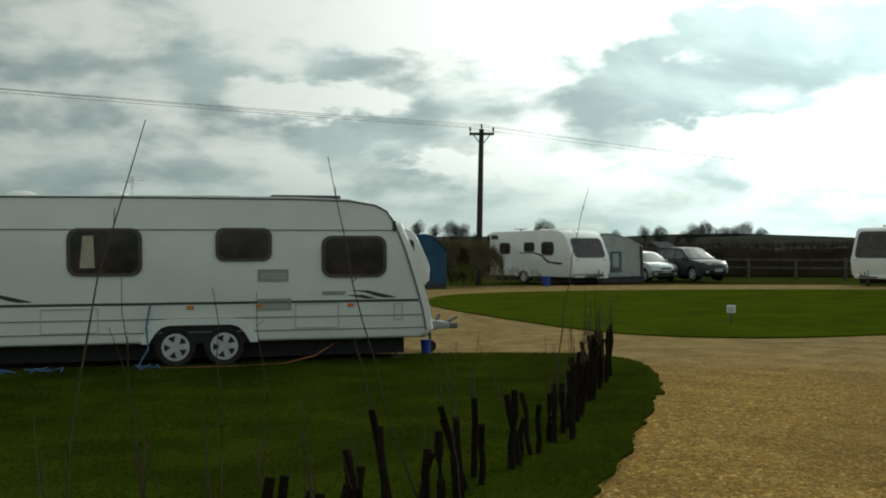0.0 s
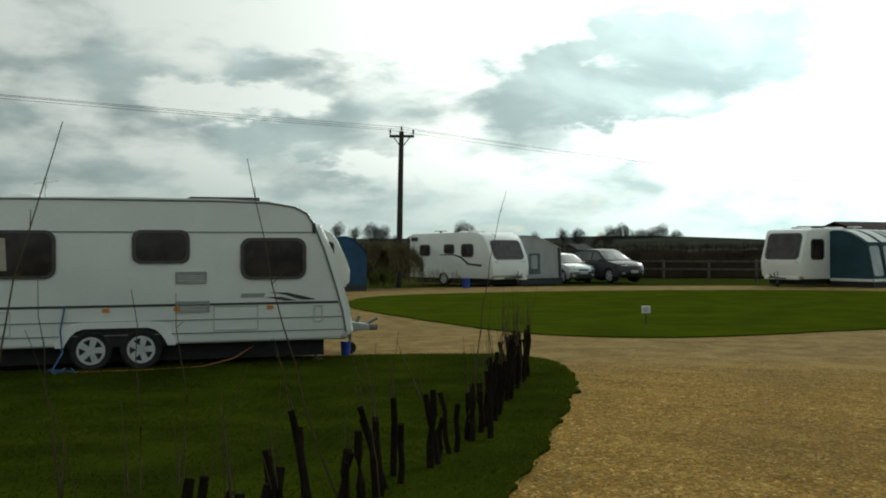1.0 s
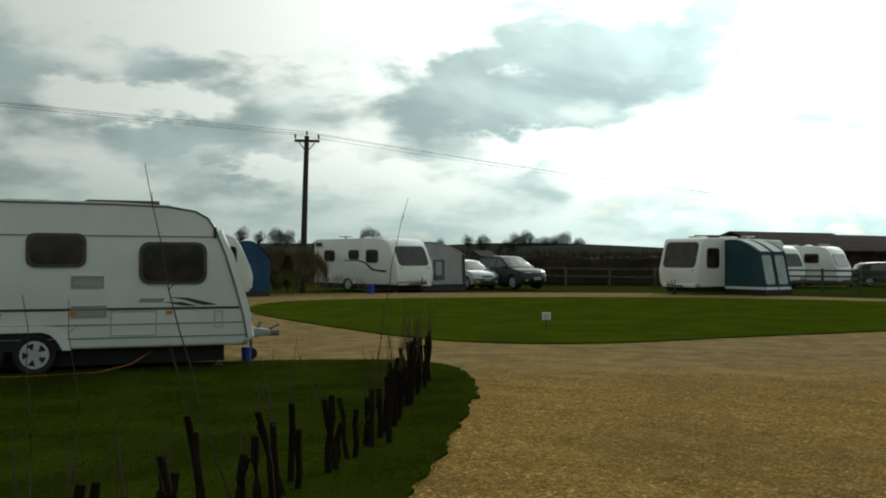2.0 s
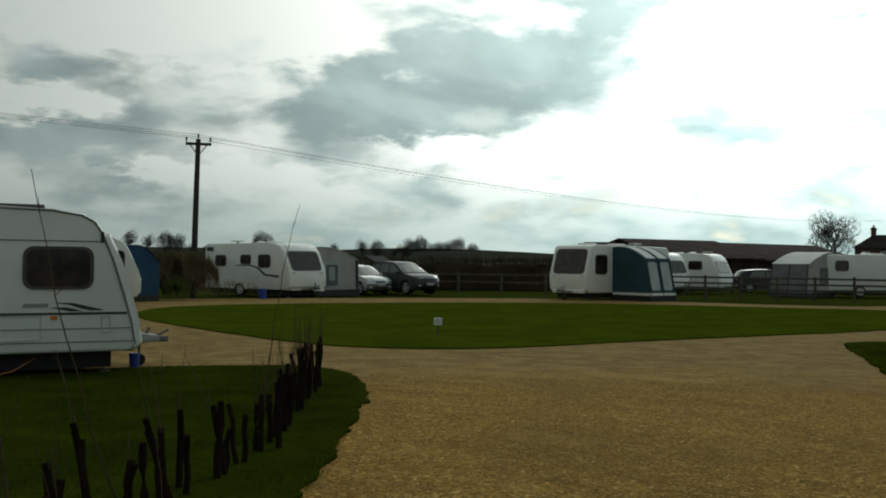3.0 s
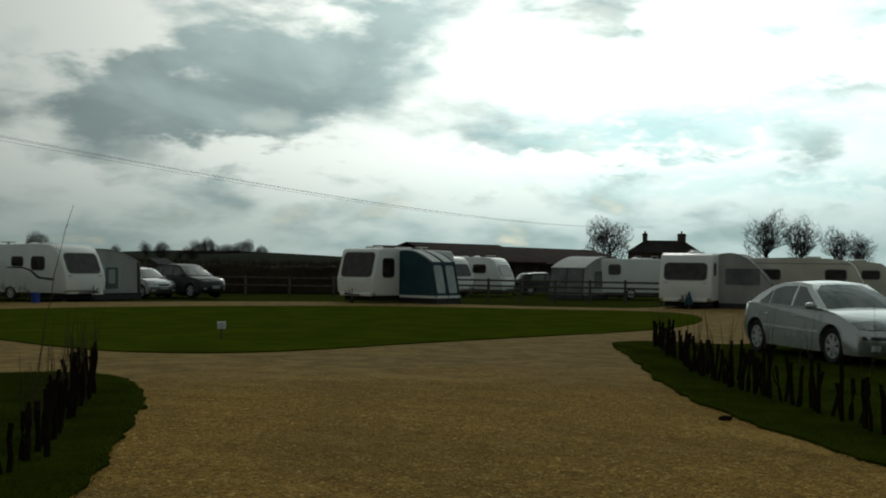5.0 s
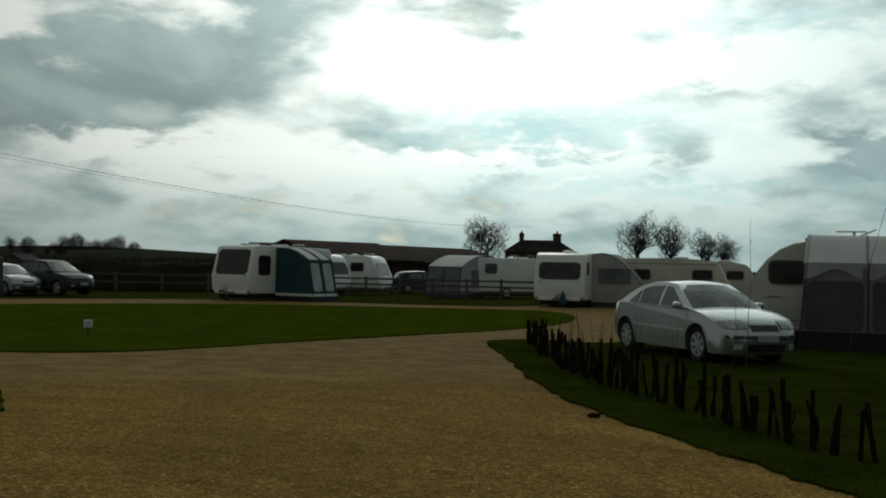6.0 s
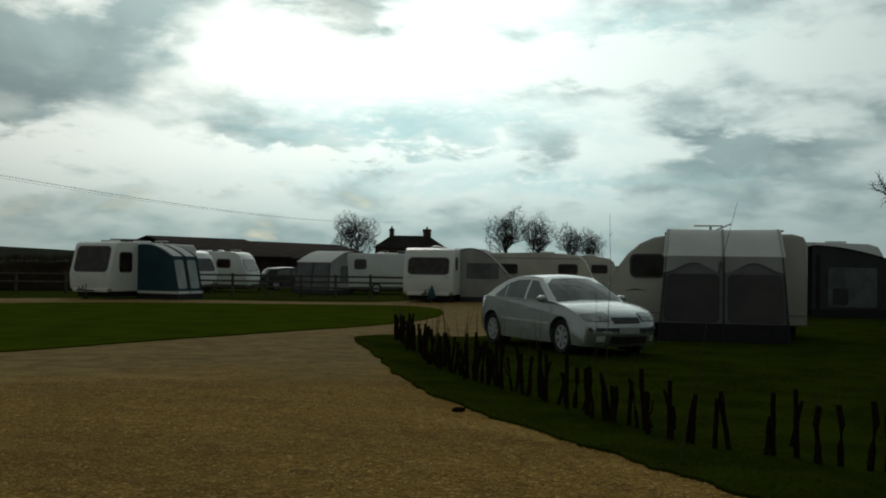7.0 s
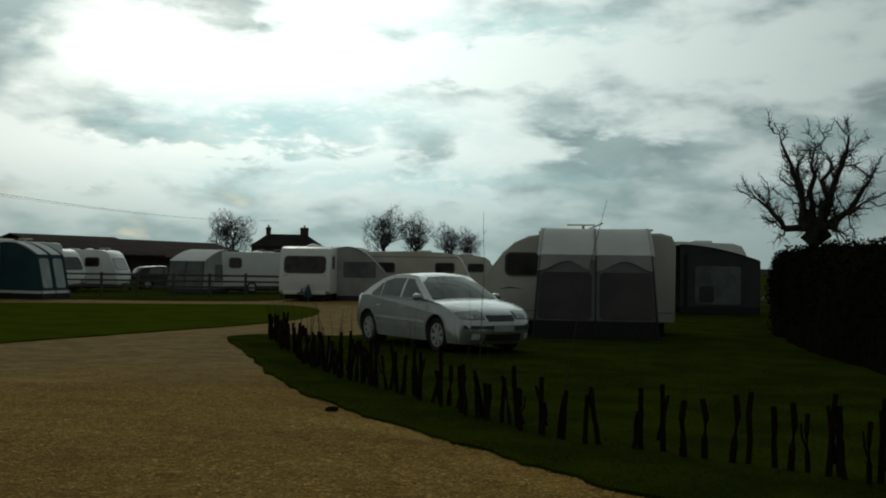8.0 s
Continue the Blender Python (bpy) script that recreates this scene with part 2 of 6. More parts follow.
BARK = material("dark_bark", (0.030, 0.022, 0.016), (0.018, 0.014, 0.010), 9, 0.95, bump=0.8, bump_scale=60, fine=0.4, spec=0.0, stretch=(1, 1, 0.25))
TWIG = material("willow_twig", (0.09, 0.065, 0.032), (0.06, 0.045, 0.025), 6, 0.8, spec=0.2)
CUT = material("cut_wood", (0.32, 0.25, 0.16), (0.2, 0.15, 0.1), 20, 0.9)
BRANCH = material("branch_bark", (0.06, 0.05, 0.04), (0.035, 0.03, 0.025), 3, 0.95, bump=0.5, bump_scale=20, spec=0.15)
HAZE_BRANCH = material("far_branch", (0.055, 0.052, 0.045), (0.04, 0.038, 0.033), 0.5, 0.95, spec=0.1)
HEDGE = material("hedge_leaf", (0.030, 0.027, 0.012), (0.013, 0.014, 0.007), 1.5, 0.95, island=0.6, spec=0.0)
# near-black core that paints in the shade behind the leaves
HEDGE_SHADE = material("hedge_core_shade", (0.016, 0.015, 0.010), (0.01, 0.01, 0.007), 4, 0.95, bump=1.0, bump_scale=12, spec=0.0)
THICKET = material("brown_thicket", (0.085, 0.064, 0.040), (0.052, 0.040, 0.026), 1.0, 0.95, island=0.5, spec=0.1)
BUSHTWIG = material("pale_bush_twig", (0.20, 0.16, 0.085), (0.13, 0.105, 0.055), 1.0, 0.95, island=0.4, spec=0.1)
SHRUB = material("green_shrub_leaf", (0.14, 0.17, 0.03), (0.08, 0.1, 0.02), 3, 0.7, island=0.5, spec=0.3)
GRP = material("white_caravan_panel", (0.83, 0.84, 0.81), (0.77, 0.78, 0.75), 0.9, 0.38, fine=0.05, fine_scale=25, coat=0.2, rough_var=0.2)
GRP_CREAM = material("cream_caravan_panel", (0.62, 0.60, 0.52), (0.54, 0.52, 0.45), 1.1, 0.45, fine=0.06, fine_scale=20, rough_var=0.2)
GRP_GREY = material("grey_caravan_trim", (0.34, 0.35, 0.34), (0.28, 0.29, 0.28), 2, 0.5)
DARKTRIM = material("black_plastic_trim", (0.03, 0.03, 0.03), (0.02, 0.02, 0.02), 5, 0.5, fine=0.1)
ACRYLIC = material("tinted_acrylic_window", (0.052, 0.036, 0.033), (0.018, 0.013, 0.012), 2.4, 0.10, spec=0.5, rough_var=0.06)
ACRYLIC_EDGE = material("smoked_window_edge", (0.085, 0.07, 0.072), (0.06, 0.05, 0.052), 3, 0.3)
CURTAIN = material("cream_curtain", (0.5, 0.45, 0.36), (0.4, 0.35, 0.28), 6, 0.9)
PANEL_EDGE = material("locker_frame", (0.56, 0.57, 0.55), (0.48, 0.49, 0.47), 3, 0.5)
SEAM = material("panel_seam", (0.20, 0.21, 0.20), (0.14, 0.15, 0.14), 4, 0.6)
STRIPE = material("dark_green_stripe", (0.035, 0.05, 0.045), (0.025, 0.035, 0.03), 4, 0.45)
TYRE = material("tyre_rubber", (0.018, 0.018, 0.018), (0.012, 0.012, 0.012), 8, 0.85, bump=0.3, bump_scale=50)
ALLOY = material("alloy_wheel", (0.62, 0.63, 0.64), (0.5, 0.51, 0.52), 6, 0.4, metal=0.25)
STEEL = material("galvanised_steel", (0.19, 0.19, 0.19), (0.12, 0.12, 0.12), 7, 0.6, metal=0.5)
AMBER = material("amber_lens", (0.75, 0.22, 0.02), (0.6, 0.17, 0.02), 9, 0.25)
BLUE = material("blue_plastic", (0.02, 0.06, 0.42), (0.015, 0.045, 0.3), 5, 0.4)
ROPE = material("blue_rope", (0.08, 0.16, 0.28), (0.05, 0.1, 0.2), 12, 0.9)
CABLE = material("orange_cable", (0.40, 0.14, 0.04), (0.3, 0.1, 0.03), 12, 0.6)
SILVER = material("silver_car_paint", (0.52, 0.54, 0.535), (0.48, 0.50, 0.495), 1.2, 0.25, metal=0.72, coat=0.7, fine=0.04, fine_scale=300)
MOULDING_GLINT = material("moulding_glint_white", (0.74, 0.75, 0.75), (0.7, 0.71, 0.71), 1.2, 0.25, coat=0.8)
GREYPAINT = material("dark_grey_car_paint", (0.04, 0.043, 0.046), (0.034, 0.037, 0.04), 1.2, 0.35, metal=0.0, coat=0.08, spec=0.3)
BLACKPAINT = material("black_car_paint", (0.02, 0.021, 0.024), (0.016, 0.017, 0.02), 1.2, 0.25, coat=0.08, spec=0.3)
CARGLASS = material("car_window_glass", (0.075, 0.095, 0.085), (0.045, 0.058, 0.05), 1.5, 0.05, spec=0.9)
CHROME = material("chrome", (0.6, 0.61, 0.62), (0.5, 0.51, 0.52), 4, 0.15, metal=1.0)
HEADLAMP = material("headlamp_glass", (0.38, 0.40, 0.40), (0.24, 0.26, 0.26), 14, 0.08, spec=0.9)
LENS = material("clear_lamp_lens", (0.72, 0.74, 0.75), (0.55, 0.57, 0.58), 10, 0.15, metal=0.0)
# a pale plate, its colour greyed for the shade on the car's front
SHADED_PLATE = material("number_plate", (0.42, 0.43, 0.44), (0.36, 0.37, 0.38), 6, 0.4)
CLOTH_GREY = material("grey_awning_cloth", (0.42, 0.41, 0.41), (0.34, 0.33, 0.33), 1.2, 0.85, bump=0.3, bump_scale=4)
CLOTH_DARK = material("charcoal_awning_cloth", (0.050, 0.050, 0.054), (0.036, 0.036, 0.04), 1.2, 0.85, bump=0.3, bump_scale=4)
CLOTH_TAUPE = material("taupe_awning_cloth", (0.19, 0.185, 0.19), (0.145, 0.14, 0.145), 1.5, 0.85, bump=0.3, bump_scale=4)
CLOTH_WHITE = material("pale_awning_cloth", (0.90, 0.90, 0.87), (0.82, 0.82, 0.79), 1.2, 0.8, bump=0.3, bump_scale=4)
let_light_through(CLOTH_WHITE, 0.2)
CLOTH_SMOKE = material("smoked_awning_panel", (0.085, 0.070, 0.073), (0.050, 0.044, 0.047), 1.0, 0.6, bump=0.2, bump_scale=4)
CLOTH_TEAL = material("teal_awning_cloth", (0.015, 0.062, 0.085), (0.011, 0.045, 0.062), 1.2, 0.8, bump=0.3, bump_scale=4)
CLOTH_BLUE = material("blue_awning_cloth", (0.012, 0.07, 0.15), (0.009, 0.05, 0.11), 1.2, 0.8, bump=0.3, bump_scale=4)
PVC = material("clear_pvc_window", (0.15, 0.165, 0.17), (0.09, 0.10, 0.105), 1.5, 0.25, spec=0.5)
PVC_LIGHT = material("hazy_pvc_window", (0.42, 0.47, 0.48), (0.32, 0.37, 0.38), 1.5, 0.3, spec=0.5)
TIMBER = material("weathered_timber", (0.12, 0.10, 0.075), (0.075, 0.062, 0.048), 4, 0.9, bump=0.6, bump_scale=30, fine=0.3, stretch=(1, 1, 0.3))
POLEWOOD = material("creosoted_pole", (0.05, 0.042, 0.034), (0.035, 0.03, 0.025), 3, 0.9, bump=0.5, bump_scale=25, stretch=(1, 1, 0.2))
CERAMIC = material("brown_porcelain", (0.09, 0.06, 0.05), (0.06, 0.04, 0.035), 9, 0.25)
ROOFTILE = material("dark_roof_tile", (0.045, 0.038, 0.035), (0.03, 0.026, 0.025), 0.6, 0.95, bump=0.6, bump_scale=3, fine=0.4, fine_scale=4, spec=0.05)
BRICK = material("dark_brick", (0.15, 0.085, 0.06), (0.10, 0.06, 0.045), 1.0, 0.9, bump=0.5, bump_scale=8, fine=0.4, fine_scale=9)
SHEETING = material("dark_barn_sheeting", (0.060, 0.040, 0.034), (0.040, 0.028, 0.025), 0.3, 0.95, bump=0.4, bump_scale=3, stretch=(4, 4, 0.3), spec=0.02)
SIGNWHITE = material("white_sign_face", (0.78, 0.79, 0.8), (0.7, 0.71, 0.72), 8, 0.5)


# ---- building helpers ----
def finish(name, bm, mat, smooth=35.0):
    bmesh.ops.recalc_face_normals(bm, faces=bm.faces)
    me = bpy.data.meshes.new(name)
    bm.to_mesh(me)
    bm.free()
    me.materials.append(mat)
    if smooth:
        me.shade_smooth()
        me.set_sharp_from_angle(angle=radians(smooth))
    return me


def thing(name, m, label, category, group="", kind=""):
    ob = new(name)
    ob.empty_display_size = 0.2
    ob.matrix_basis = m
    return tagged(ob, label, category, group, kind)


def part(name, bm, mat, parent, label="", smooth=35.0):
    ob = new(name, finish(name, bm, mat, smooth))
    ob.parent = parent
    return tagged(ob, label)


def solo(name, bm, mat, label, category, group="", kind="", m=None, smooth=35.0):
    ob = new(name, finish(name, bm, mat, smooth))
    if m is not None:
        ob.matrix_basis = m
    return tagged(ob, label, category, group, kind)


def box(bm, x0, x1, y0, y1, z0, z1, bevel=0.0, m=None):
    vs = [bm.verts.new((x, y, z)) for z in (z0, z1) for x, y in ((x0, y0), (x1, y0), (x1, y1), (x0, y1))]
    fs = [bm.faces.new([vs[i] for i in f]) for f in ((3, 2, 1, 0), (4, 5, 6, 7), (0, 1, 5, 4), (1, 2, 6, 5), (2, 3, 7, 6), (3, 0, 4, 7))]
    if bevel:
        es = list({e for f in fs for e in f.edges})
        r = bmesh.ops.bevel(bm, geom=es, offset=bevel, segments=2, affect="EDGES", profile=0.5)
        vs = list({v for f in r["faces"] for v in f.verts})
    if m is not None:
        bmesh.ops.transform(bm, matrix=m, verts=vs)
    return bm


def bar(bm, p0, p1, r0, r1=None, n=8, caps=True):
    """A round bar from p0 to p1."""
    p0, p1 = Vector(p0), Vector(p1)
    r1 = r0 if r1 is None else r1
    q = (p1 - p0).to_track_quat("Z", "Y").to_matrix()
    rings = []
    for p, r in ((p0, r0), (p1, r1)):
        rings.append([bm.verts.new(p + q @ Vector((r * math.cos(2 * math.pi * i / n), r * math.sin(2 * math.pi * i / n), 0))) for i in range(n)])
    for i in range(n):
        bm.faces.new((rings[0][i], rings[0][(i + 1) % n], rings[1][(i + 1) % n], rings[1][i]))
    if caps:
        bm.faces.new(rings[0][::-1])
        bm.faces.new(rings[1])
    return bm


def tube(bm, pts, radii, n=6, caps=True):
    """A bent round bar through pts."""
    pts = [Vector(p) for p in pts]
    rings = []
    for i, p in enumerate(pts):
        d = (pts[min(i + 1, len(pts) - 1)] - pts[max(i - 1, 0)])
        q = d.to_track_quat("Z", "Y").to_matrix()
        r = radii[i] if isinstance(radii, (list, tuple)) else radii
        rings.append([bm.verts.new(p + q @ Vector((r * math.cos(2 * math.pi * k / n), r * math.sin(2 * math.pi * k / n), 0))) for k in range(n)])
    for a, b in zip(rings, rings[1:]):
        for k in range(n):
            bm.faces.new((a[k], a[(k + 1) % n], b[(k + 1) % n], b[k]))
    if caps:
        bm.faces.new(rings[0][::-1])
        bm.faces.new(rings[-1])
    return bm


def prism(bm, pts, w0, w1, place, bevel=0.0, segments=2):
    """The outline pts (u, v) drawn out from w0 to w1; place turns (u, v, w) into a point."""
    a = [bm.verts.new(place(u, v, w0)) for u, v in pts]
    b = [bm.verts.new(place(u, v, w1)) for u, v in pts]
    n = len(pts)
    caps = [bm.faces.new(a), bm.faces.new(b[::-1])]
    for i in range(n):
        bm.faces.new((a[i], b[i], b[(i + 1) % n], a[(i + 1) % n]))
    if bevel:
        es = list({e for f in caps for e in f.edges})
        bmesh.ops.bevel(bm, geom=es, offset=bevel, segments=segments, affect="EDGES", profile=0.5)
    return bm


def round_rect(w, h, r, n=4, cx=0.0, cy=0.0):
    pts = []
    for sx, sy, a0 in ((1, 1, 0), (-1, 1, 90), (-1, -1, 180), (1, -1, 270)):
        for k in range(n + 1):
            a = radians(a0 + 90 * k / n)
            pts.append((cx + sx * (w / 2 - r) + r * math.cos(a), cy + sy * (h / 2 - r) + r * math.sin(a)))
    return pts


def soften(pts, rounds=2):
    """An outline with its corners cut rounder (Chaikin)."""
    for _ in range(rounds):
        out = []
        for (ax, ay), (bx, by) in zip(pts, pts[1:] + pts[:1]):
            out += [(0.75 * ax + 0.25 * bx, 0.75 * ay + 0.25 * by), (0.25 * ax + 0.75 * bx, 0.25 * ay + 0.75 * by)]
        pts = out
    return pts


def at_side(y, s):
    """Places (u, v, w) on a side wall: u along x, v up, w outwards."""
    return lambda u, v, w: (u, s * (y + w), v)


def on_slope(p0, p1):
    """Places (u, v, w) on a sloping front from p0 to p1 (x, z): u across, v up the slope, w outwards."""
    d = Vector((p1[0] - p0[0], 0, p1[1] - p0[1])).normalized()
    nrm = Vector((d.z, 0, -d.x))
    o = Vector((p0[0], 0, p0[1]))
    return lambda u, v, w: o + Vector((0, u, 0)) + d * v + nrm * w


def sheet(bm, fn, nu, nv):
    """A curved sheet from fn(i / nu, j / nv)."""
    g = [[bm.verts.new(fn(i / nu, j / nv)) for j in range(nv + 1)] for i in range(nu + 1)]
    for i in range(nu):
        for j in range(nv):
            bm.faces.new((g[i][j], g[i + 1][j], g[i + 1][j + 1], g[i][j + 1]))
    return bm


# ---- ground ----
def outline(pts, rounds=3, wobble=0.05, step=0.25, seed=1):
    """A smooth closed outline with a ragged edge."""
    pts = soften(pts, rounds)
    out = []
    for (ax, ay), (bx, by) in zip(pts, pts[1:] + pts[:1]):
        n = max(1, min(60, int(math.hypot(bx - ax, by - ay) / step)))
        for k in range(n):
            x, y = ax + (bx - ax) * k / n, ay + (by - ay) * k / n
            d = noise.noise_vector(Vector((x * 1.7, y * 1.7, seed))) * wobble + noise.noise_vector(Vector((x * 7, y * 7, seed))) * wobble * 0.6
            out.append((x + d.x, y + d.y))
    return out


def inside(x, y, poly):
    hit = False
    for (ax, ay), (bx, by) in zip(poly, poly[1:] + poly[:1]):
        if (ay > y) != (by > y) and x < (bx - ax) * (y - ay) / (by - ay) + ax:
            hit = not hit
    return hit


bm = bmesh.new()
sheet(bm, lambda u, v: ((u - 0.5) * 4000, (v - 0.5) * 4000, -0.05), 8, 8)
solo("ground", bm, FIELD, "rough field grass reaching to the horizon", "ground", kind="structure")

DRIVE = outline([(-30, 38), (-14, 44), (0, 47.2), (10, 48.6), (18, 48.2), (22.5, 44.6), (26.5, 40.2), (30, 38.6), (36, 44), (44, 40), (40, 30), (30, 26.5),
                 (34, 10), (20, -16), (-10, -16), (-30, -10)], 2, 0.12, 0.6, 3)
bm = bmesh.new()
prism(bm, DRIVE, -0.06, 0.0, lambda u, v, w: (u, v, w))
solo("gravel_drive", bm, GRAVEL, "pale brown gravel drive with wheel-worn tracks", "drive", kind="structure")

LAWN_W = outline([(-2.2, 16.5), (-0.35, 17.1), (1.2, 17.15), (2.6, 17.0), (2.95, 15.6), (2.85, 14.2), (2.6, 12.9), (2.18, 11.15), (1.68, 9.5), (1.3, 8.2), (1.0, 7.3), (0.7, 6.0),
                  (0.2, 4.2), (-0.8, 2.0), (-3, 0), (-9, -3), (-24, -3), (-24, 9), (-12, 13.2), (-6.5, 14.6)], 2, 0.10, 0.12, 5)
LAWN_MID = outline([(-0.4, 31.4), (0.6, 28.0), (1.58, 25.2), (3.04, 21.6), (4.5, 20.2), (6.8, 20.0), (9.95, 21.4), (14.46, 22.9), (19.45, 24.5), (24.2, 28.2), (27.6, 33.0), (27.2, 35.8),
                    (24.4, 37.3), (20.9, 40.2), (16.6, 42.3), (9.4, 42.7), (2.5, 40.6), (0.2, 38.4), (-0.6, 34.8)], 2, 0.07, 0.25, 7)
LAWN_E = outline([(13.1, 17.4), (12.0, 15.5), (9.91, 11.9), (8.77, 9.3), (8.36, 7.9), (8.03, 6.7), (7.62, 5.3), (7.3, 4.0), (7.1, 2.0), (7.0, -8), (20, -14), (46, -6), (52, 20),
                  (46, 28), (34, 27.2), (25, 23.2), (20, 20.2), (17.2, 18.6), (16.6, 20.2), (15.4, 20.8), (14.2, 19.6)], 2, 0.10, 0.12, 9)
for poly, label in ((LAWN_W, "short mown lawn edged with willow stakes"), (LAWN_MID, "short mown oval lawn inside the gravel loop"),
                    (LAWN_E, "dark mown lawn with pitches beside a hedge")):
    bm = bmesh.new()
    prism(bm, poly, -0.03, 0.03, lambda u, v, w: (u, v, w))
    solo("lawn", bm, LIT_GRASS if poly is LAWN_MID else GRASS, label, "lawn", kind="structure", smooth=0)


# ---- caravans ----
def wheel(parent, x, y, s, r=0.31, w=0.19, spokes=5, rim=0.62, spoke=0.12, z=0.0):
    bm = bmesh.new()
    hub = r + z
    prof = [(r * 0.66, -w / 2), (r * 0.9, -w / 2), (r, -w / 2 + 0.03), (r, w / 2 - 0.03), (r * 0.9, w / 2), (r * 0.66, w / 2 - 0.02)]
    n = 24
    rings = [[bm.verts.new((x + a * math.sin(2 * math.pi * k / n), y + s * b, hub + a * math.cos(2 * math.pi * k / n))) for a, b in prof] for k in range(n)]
    for k in range(n):
        for i in range(len(prof) - 1):
            bm.faces.new((rings[k][i], rings[(k + 1) % n][i], rings[(k + 1) % n][i + 1], rings[k][i + 1]))
    wh = part("wheel", bm, TYRE, parent, "black rubber tyre")
    bm = bmesh.new()
    yo = y + s * (w / 2 - 0.03)
    prism(bm, [(x + r * rim * math.sin(2 * math.pi * k / 20), hub + r * rim * math.cos(2 * math.pi * k / 20)) for k in range(20)], -0.02, 0.0,
          lambda u, v, q: (u, yo - s * 0.04 + s * q, v))
    part("rim_well", bm, DARKTRIM, wh)
    bm = bmesh.new()
    for k in range(20):
        a0, a1 = 2 * math.pi * k / 20, 2 * math.pi * (k + 1) / 20
        quad = [(r * f * math.sin(a), r * f * math.cos(a)) for f, a in ((rim + 0.06, a0), (rim + 0.06, a1), (rim - 0.06, a1), (rim - 0.06, a0))]
        prism(bm, [(x + u, hub + v) for u, v in quad], -0.02, 0.012, lambda u, v, q: (u, yo + s * q, v))
    for k in range(spokes):
        a = 2 * math.pi * (k + 0.2) / spokes
        d, t = (math.sin(a), math.cos(a)), (math.cos(a), -math.sin(a))
        quad = [(x + r * (f * d[0] + g * t[0]), hub + r * (f * d[1] + g * t[1])) for f, g in ((0.05, -spoke), (rim, -spoke * 1.35), (rim, spoke * 1.35), (0.05, spoke))]
        prism(bm, quad, -0.02, 0.008, lambda u, v, q: (u, yo + s * q, v))
    prism(bm, [(x + r * 0.16 * math.sin(2 * math.pi * k / 12), hub + r * 0.16 * math.cos(2 * math.pi * k / 12)) for k in range(12)], -0.02, 0.018,
          lambda u, v, q: (u, yo + s * q, v))
    part("rim", bm, ALLOY, wh, "silver alloy wheel")
    return wh


def side_window(parent, W, s, xc, zc, w, h, curtain=False):
    bm = bmesh.new()
    prism(bm, round_rect(w, h, min(0.15, h * 0.25), 5, xc, zc), 0.0, 0.028, at_side(W / 2, s), 0.008, 1)
    win = part("window", bm, ACRYLIC_EDGE, parent, "smoked acrylic caravan window")
    bm = bmesh.new()
    prism(bm, round_rect(w - 0.11, h - 0.09, min(0.12, h * 0.22), 5, xc, zc), 0.0, 0.034, at_side(W / 2, s))
    part("pane", bm, ACRYLIC, win)
    if curtain:
        bm = bmesh.new()
        prism(bm, [(xc - w * 0.33, zc - h * 0.33), (xc - w * 0.13, zc - h * 0.33), (xc - w * 0.15, zc + h * 0.34), (xc - w * 0.29, zc + h * 0.34)], 0.0, 0.036, at_side(W / 2, s))
        part("blind", bm, CURTAIN, win, "pale half-drawn blind")
    return win


